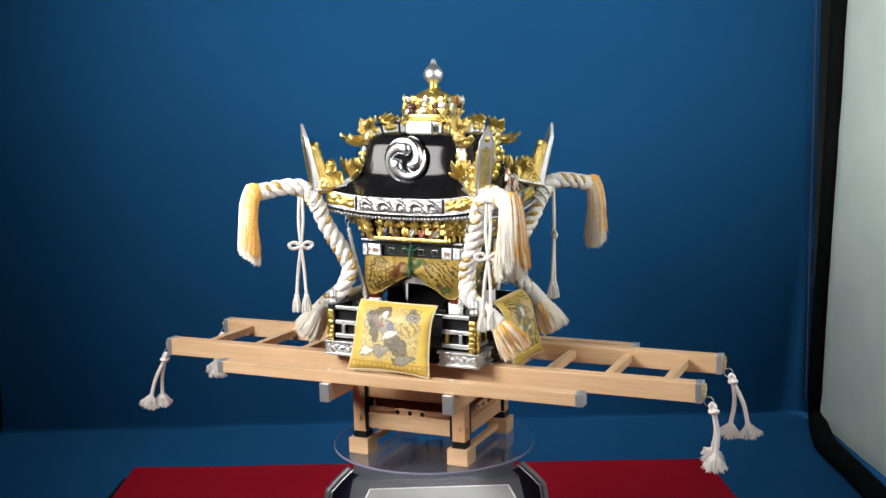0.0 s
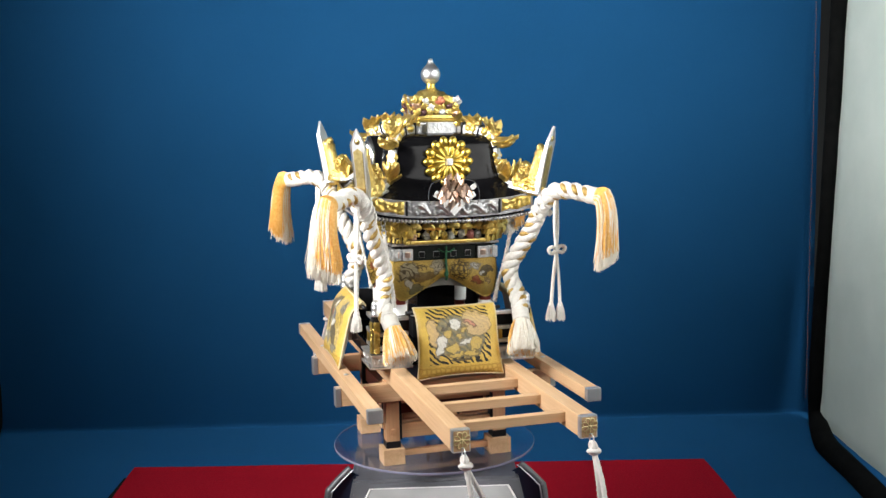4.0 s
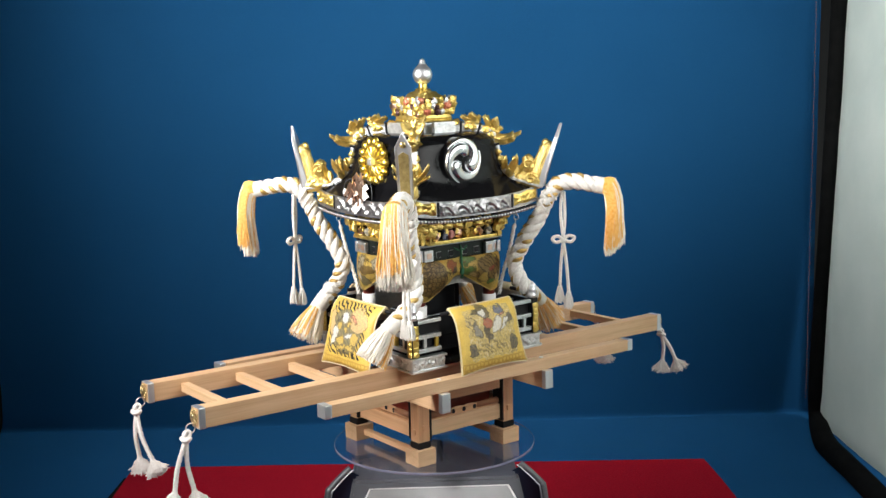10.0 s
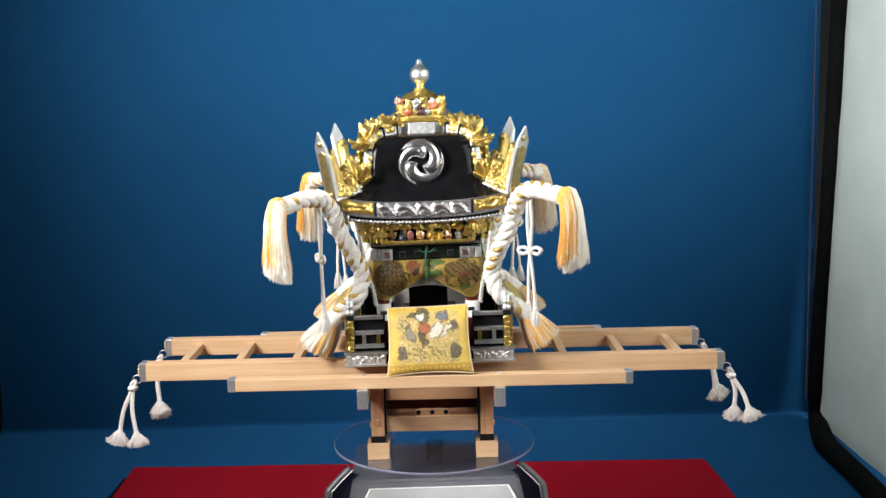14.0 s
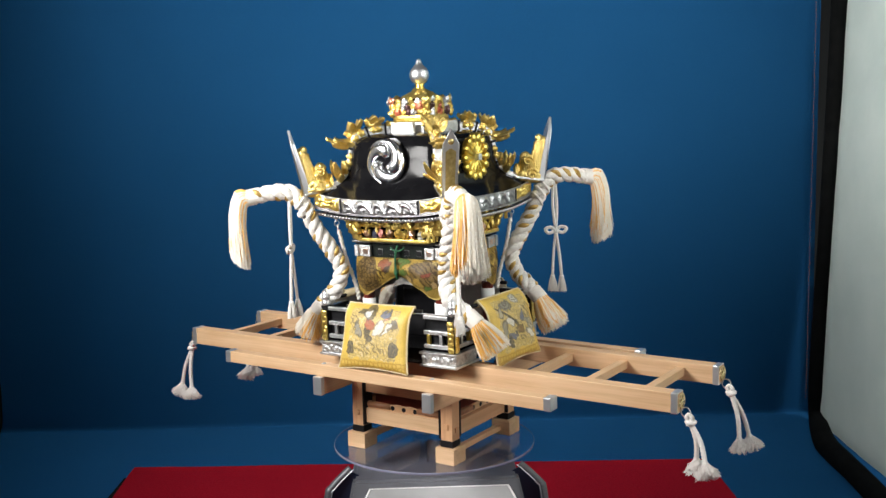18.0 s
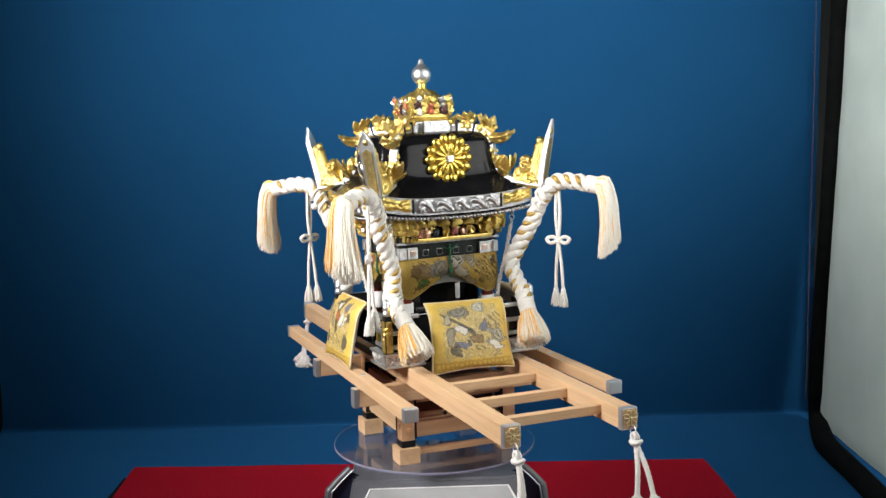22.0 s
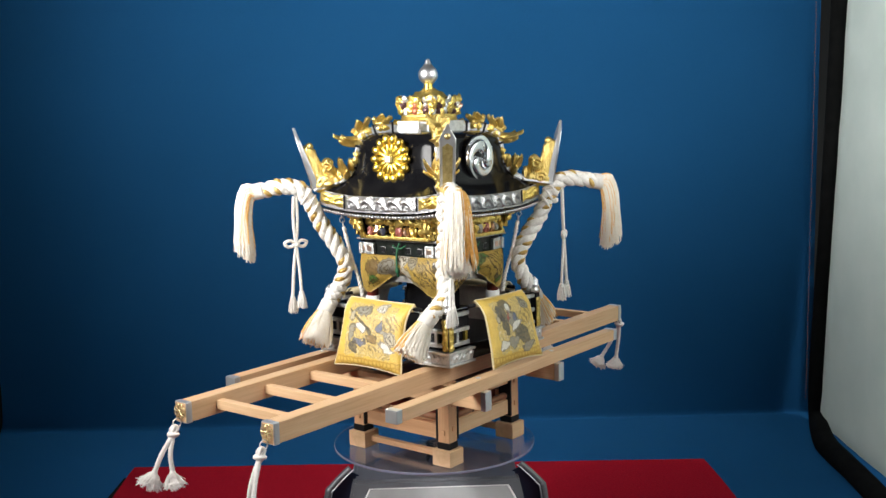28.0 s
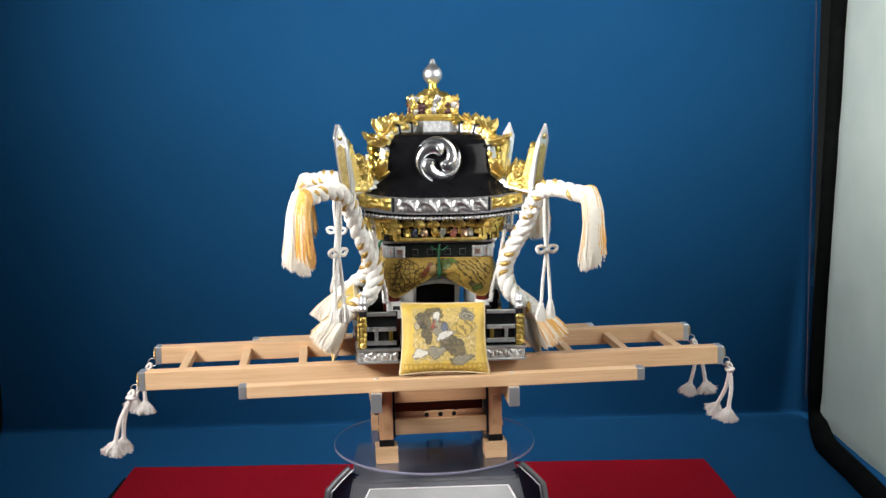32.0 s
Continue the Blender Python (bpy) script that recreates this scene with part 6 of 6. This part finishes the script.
def bow_cord(c, seed, twist):
    """Thin white cord with a bow, two hanging ends and small tassels."""
    r = random.Random(seed)
    x = 0.198
    turned = c @ pose(x, 0, 0, 0, 0, twist) @ pose(-x, 0, 0)
    top, bow = Vector((x - 0.002, 0, 0.372)), Vector((x, 0, 0.302))
    bm = bmesh.new()
    for s in (-1, 1):
        path = smooth_path([top + Vector((0, s * 0.002, 0)), top.lerp(bow, 0.5) + Vector((0, s * 0.003, 0)), bow], 6)
        tube(bm, path, 0.0024, 6)
        loop = smooth_path([bow, bow + Vector((0, s * 0.008, 0.0058)), bow + Vector((0.001, s * 0.0165, 0.003)), bow + Vector((0.001, s * 0.011, -0.0030)), bow], 5)
        tube(bm, loop, 0.0026, 7)
    blob(bm, bow, (0.0045, 0.005, 0.0042), 0.2, 2, seed)
    tips = []
    for s in (-1, 1):
        tip = Vector((x + 0.003 * s, s * (0.004 + r.random() * 0.003), 0.228 + r.uniform(-0.004, 0.004)))
        tube(bm, smooth_path([bow, bow.lerp(tip, 0.5) + Vector((0, s * 0.001, 0)), tip], 6), 0.0024, 6)
        blob(bm, tip, (0.0038, 0.0038, 0.0046), 0.2, 2.0, seed + s)
        tips.append(tip)
    cord = part("bow_cord", bm, WHITE_CORD, SHRINE, "thin white cord tied in a bow", turned, smooth=True)
    for k, tip in enumerate(tips):
        part("small_tassel", tassel_strands(60, 0.0032, 0.0068, 0.022, seed + k * 3, 0.2, 0.0007), WHITE_CORD, cord, "small white tassel", Matrix.Translation(tip))
    # inner cord from a hook under the eave
    bm = bmesh.new()
    path = smooth_path([(0.1285, 0, 0.326), (0.120, 0, 0.285), (0.108, 0, 0.244), (0.104, 0, 0.222)], 10)
    for ph in range(2):
        strand(bm, path, 0.0021, 0.0017, 0.012, ph * math.pi, 5)
    guy = part("guy_cord", bm, WHITE_CORD, SHRINE, "thin twisted white cord under the eave", c, smooth=True)
    bm = bmesh.new()
    for i in range(3):
        ringp = [Vector((0.1315 - 0.001 * i, 0, 0.342 - i * 0.0062)) + (Vector((0.0034 * math.cos(a), 0, 0.0042 * math.sin(a))) if i % 2 else Vector((0, 0.0034 * math.cos(a), 0.0042 * math.sin(a)))) for a in np.linspace(0, 2 * math.pi, 11)]
        tube(bm, ringp, 0.0008, 5, cap=False)
    part("hook", bm, SILVER, guy, "small silver chain hook", smooth=True)


for i, (cc, sx, sy) in enumerate(zip(CORNER, (-1, 1, 1, -1), (-1, -1, 1, 1))):
    big_rope(cc, sx, sy, 5 + 7 * i, ((0.35, 0.95, 0.56), (0.80, 0.15, 0.34), (-0.95, 0.15, 0.44), (-0.75, 0.6, 0.42))[i])
    bow_cord(cc, 50 + 9 * i, (-20, -70, -90, -22)[i])


# ---- cushions hung on the balustrade ----
def pad_cloth(name, figures, unit, rough_frame):
    """Gold silk with scales along the foot and figures in the middle; local x across, z up."""
    silk = Silk(name, (0.055, 0.046, 0.028), 0.55)
    t = silk.t
    sep = t.nodes.new("ShaderNodeSeparateXYZ")
    link(t, silk.v, sep.inputs[0])
    low = silk.maths("LESS_THAN", sep.outputs["Z"], -0.0335)
    silk.col = mix(t, silk.maths("MULTIPLY", low, 0.7), silk.col, ramp(t, silk.cells, [(0.0, (0.34, 0.18, 0.03)), (0.12, (0.52, 0.32, 0.055)), (0.4, (0.66, 0.47, 0.12))]))
    edge = silk.maths("MULTIPLY", silk.maths("SUBTRACT", noise_tex(t, silk.v, 85, 3).outputs["Fac"], 0.5), 0.018)
    ax = silk.maths("ABSOLUTE", silk.maths("ADD", sep.outputs["X"], edge))
    az = silk.maths("ABSOLUTE", silk.maths("ADD", silk.maths("SUBTRACT", sep.outputs["Z"], 0.005), edge))
    field = silk.maths("MULTIPLY", silk.maths("LESS_THAN", ax, 0.042), silk.maths("LESS_THAN", az, 0.0365))
    if rough_frame:
        wv = t.nodes.new("ShaderNodeTexWave")
        wv.inputs["Scale"].default_value = 62
        wv.inputs["Distortion"].default_value = 7
        wv.inputs["Detail"].default_value = 1
        wv.bands_direction = "DIAGONAL"
        link(t, silk.v, wv.inputs["Vector"])
        frame_in = silk.maths("MULTIPLY", silk.maths("LESS_THAN", silk.maths("ABSOLUTE", sep.outputs["X"]), 0.0435), silk.maths("LESS_THAN", silk.maths("ABSOLUTE", silk.maths("SUBTRACT", sep.outputs["Z"], 0.0075)), 0.038))
        silk.col = mix(t, silk.maths("MULTIPLY", frame_in, silk.maths("LESS_THAN", wv.outputs["Fac"], 0.40)), silk.col, (0.012, 0.012, 0.012))
    else:
        silk.col = mix(t, silk.maths("MULTIPLY", field, 0.62), silk.col, silk.mottle)
    for x, z, rx, rz, turn, tone in figures:
        silk.figure(x * unit, z * unit, rx * unit, rz * unit, turn, tone)
    return silk.done(0.5, 0.30, field)


# the figures, in quarter millimetres
DESIGN_HELD = [(-5, -70, 120, 45, 0, "strokes"), (-130, 70, 42, 70, 10, "strokes"), (-100, 40, 22, 55, 10, "grey"), (-85, 140, 26, 20, 0, "black"), (-35, 138, 50, 42, 0, "black"), (-45, 125, 34, 22, -10, "white"), (80, 130, 38, 24, 20, "blue"), (-25, 70, 34, 34, 0, "red"),
               (40, 50, 34, 50, -30, "white"), (95, 48, 14, 62, -35, "white"), (92, 105, 32, 10, 30, "coral"), (140, 80, 22, 36, 20, "dark"), (-40, 20, 24, 30, 20, "black"), (-18, -14, 28, 18, 0, "dark"), (143, -65, 36, 42, -20, "dark"), (-147, -65, 32, 42, 15, "dark")]
DESIGN_CURL = [(-60, 122, 62, 30, 0, "ring_grey"), (60, 145, 36, 26, 0, "ring_white"), (150, 70, 55, 60, 0, "strokes"), (-120, 0, 24, 58, -10, "grey"), (-60, 28, 48, 24, -20, "white"), (75, 40, 24, 38, 10, "blue"), (25, -25, 42, 22, 0, "brown"), (-60, -45, 46, 24, 0, "blue"),
               (-100, -78, 28, 36, 0, "dark"), (150, -15, 46, 36, 0, "ring_pale"), (130, -62, 60, 20, -20, "white"), (30, -75, 62, 22, 0, "strokes"), (0, 15, 34, 16, -30, "dark"), (-77, 70, 112, 8, -31, "black"), (110, 10, 20, 28, 30, "grey"), (-130, 90, 22, 30, 0, "pale")]
DESIGN_SEAT = [(115, 115, 40, 36, 0, "ring_grey"), (95, 45, 66, 50, 15, "gold"), (100, 45, 62, 46, 15, "strokes"), (-132, 75, 18, 50, -8, "pale"), (85, -105, 62, 26, 15, "grey"), (-122, -78, 42, 26, 20, "white"), (-105, 95, 34, 46, 25, "dark"), (-48, 125, 48, 30, -20, "dark"),
               (-38, 108, 30, 20, 30, "white"), (-92, 25, 22, 62, 12, "dark"), (-25, 48, 60, 44, -30, "grey"), (-8, 58, 18, 32, 25, "blue"), (-58, 60, 14, 28, -15, "red"), (34, -34, 72, 48, -35, "dark"), (8, 14, 64, 24, 25, "white"), (-45, -70, 46, 40, 10, "grey")]
DESIGN_BEAST = [(0, 18, 150, 118, 0, "olive"), (98, 88, 88, 64, -25, "peach"), (60, 84, 46, 12, -30, "coral"), (-140, 50, 32, 84, 8, "peach"), (-105, -20, 24, 68, -15, "white"), (-22, 92, 36, 26, 20, "white"), (-65, 35, 30, 22, 40, "gold"), (-45, -35, 44, 26, 10, "gold"),
                (85, -20, 40, 32, 30, "gold"), (0, 22, 30, 18, -20, "gold"), (20, 60, 26, 14, 30, "gold"), (35, -10, 50, 14, 20, "white"), (-20, -72, 60, 16, 0, "gold"), (45, -66, 48, 18, 10, "gold"), (-70, 75, 30, 12, 30, "dark"), (0, -98, 64, 8, 0, "black")]
PADS = [pad_cloth("pad_cloth_held", DESIGN_HELD, 0.000257, False), pad_cloth("pad_cloth_curl", DESIGN_CURL, 0.000257, False), pad_cloth("pad_cloth_seat", DESIGN_SEAT, 0.000268, False), pad_cloth("pad_cloth_beast", DESIGN_BEAST, 0.000260, True)]
PAD_EDGE = surface("pale_gold_piping", (0.62, 0.51, 0.28), (0.74, 0.64, 0.42), 0.7, 0.0, 300)
PAD_BACK = surface("pale_backing_cloth", (0.52, 0.50, 0.46), (0.64, 0.62, 0.58), 0.75, 0.0, 200, 0.3, 900)
PAD_LABELS = ["gold silk hanging cushion with grey and white woven design", "gold silk hanging cushion with blue-grey woven design",
              "gold silk hanging cushion with black and grey woven design", "gold silk hanging cushion with a black tiger-striped border"]
CUSHIONS = []


PAD_ROLL = (-0.6, 1.2, 0.6, -0.6)


def cushion(k):
    w0, w1, h, th = 0.0575, 0.0608, 0.0485, 0.0180
    m = FACE[k] @ pose(0.0, -0.1385, 0.1840, -13.5, 0, 0) @ pose(0, 0, 0.0012 if k == 0 else 0, 0, PAD_ROLL[k], 0) @ Matrix.Scale(0.955 if k == 0 else 1.0, 4)
    root = tagged(new("hanging_cushion"), PAD_LABELS[k], "cushion", "cushions round the shrine")
    bm = bmesh.new()
    n = 26
    sheets = []
    for side in (-1, 1):
        g = []
        for j in range(n + 1):
            v = j / n * 2 - 1
            row = []
            for i in range(n + 1):
                u = i / n * 2 - 1
                half = (w0 + w1) / 2 + (w0 - w1) / 2 * v
                pin = 1 - 0.060 * (1 - v * v)
                x = u * half * pin
                z = v * h * (1 - 0.085 * (1 - u * u) * (1 if v < 0 else 0.25))
                puff = (1 - abs(u) ** 3.2) ** 0.6 * (1 - abs(v) ** 3.2) ** 0.6
                row.append(bm.verts.new((x, side * th * 0.5 * (0.12 + 0.88 * puff) + 0.011 * max(0.0, (v - 0.45) / 0.55) ** 2, z)))
            g.append(row)
        sheets.append(g)
        for a, b in zip(g, g[1:]):
            for i in range(n):
                f = (a[i], a[i + 1], b[i + 1], b[i])
                bm.faces.new(f if side < 0 else f[::-1])
    lo, hi = sheets
    back = [[v.co.copy() for v in row] for row in hi]
    rim = [(0, i) for i in range(n)] + [(j, n) for j in range(n)] + [(n, i) for i in range(n, 0, -1)] + [(j, 0) for j in range(n, 0, -1)]
    for (a, b), (c, d) in zip(rim, rim[1:] + rim[:1]):
        bm.faces.new((lo[a][b], hi[a][b], hi[c][d], lo[c][d]))
    edge_path = [(lo[a][b].co + hi[a][b].co) / 2 for a, b in rim]
    pad = part("pad", bm, PADS[k], root, m=m, smooth=True)
    bm = bmesh.new()
    g = [[bm.verts.new(q + Vector((0, 0.0007, 0))) for q in row] for row in back]
    for a, b in zip(g, g[1:]):
        for i in range(n):
            bm.faces.new((a[i + 1], a[i], b[i], b[i + 1]))
    part("pad_back", bm, PAD_BACK, pad, "pale grey cloth back", smooth=True)
    bm = bmesh.new()
    tube(bm, edge_path + edge_path[:1], 0.0015, 6, cap=False)
    part("piping", bm, PAD_EDGE, root, "ivory piping", m, smooth=True)
    # fold over the rod at the top, with the rod's black ends
    bm = bmesh.new()
    tube(bm, [Vector((x, 0.0140, h - 0.0050)) for x in (-w0 * 0.95, 0, w0 * 0.95)], 0.0055, 12)
    part("top_fold", bm, PAD_EDGE, root, "pale fold over the hanging rod", m, smooth=True)
    bm = bmesh.new()
    tube(bm, [Vector((x, 0.0150, h - 0.0060)) for x in (-w0 - 0.010, 0, w0 + 0.010)], 0.0028, 10)
    part("rod", bm, DULL_BLACK, root, "thin black hanging rod", m, smooth=True)
    CUSHIONS.append(root)


for k in range(4):
    cushion(k)


# ---- everything on the disc turns with it ----
def motions():
    for thing in (SHRINE, STAND, *CUSHIONS):
        walk(thing, spin_rows())
    walk(DISC, [(t, pose(0, 0, -(FLOOR + 0.006)) @ m) for t, m in spin_rows(Vector((0, 0, 0)))])


motions()
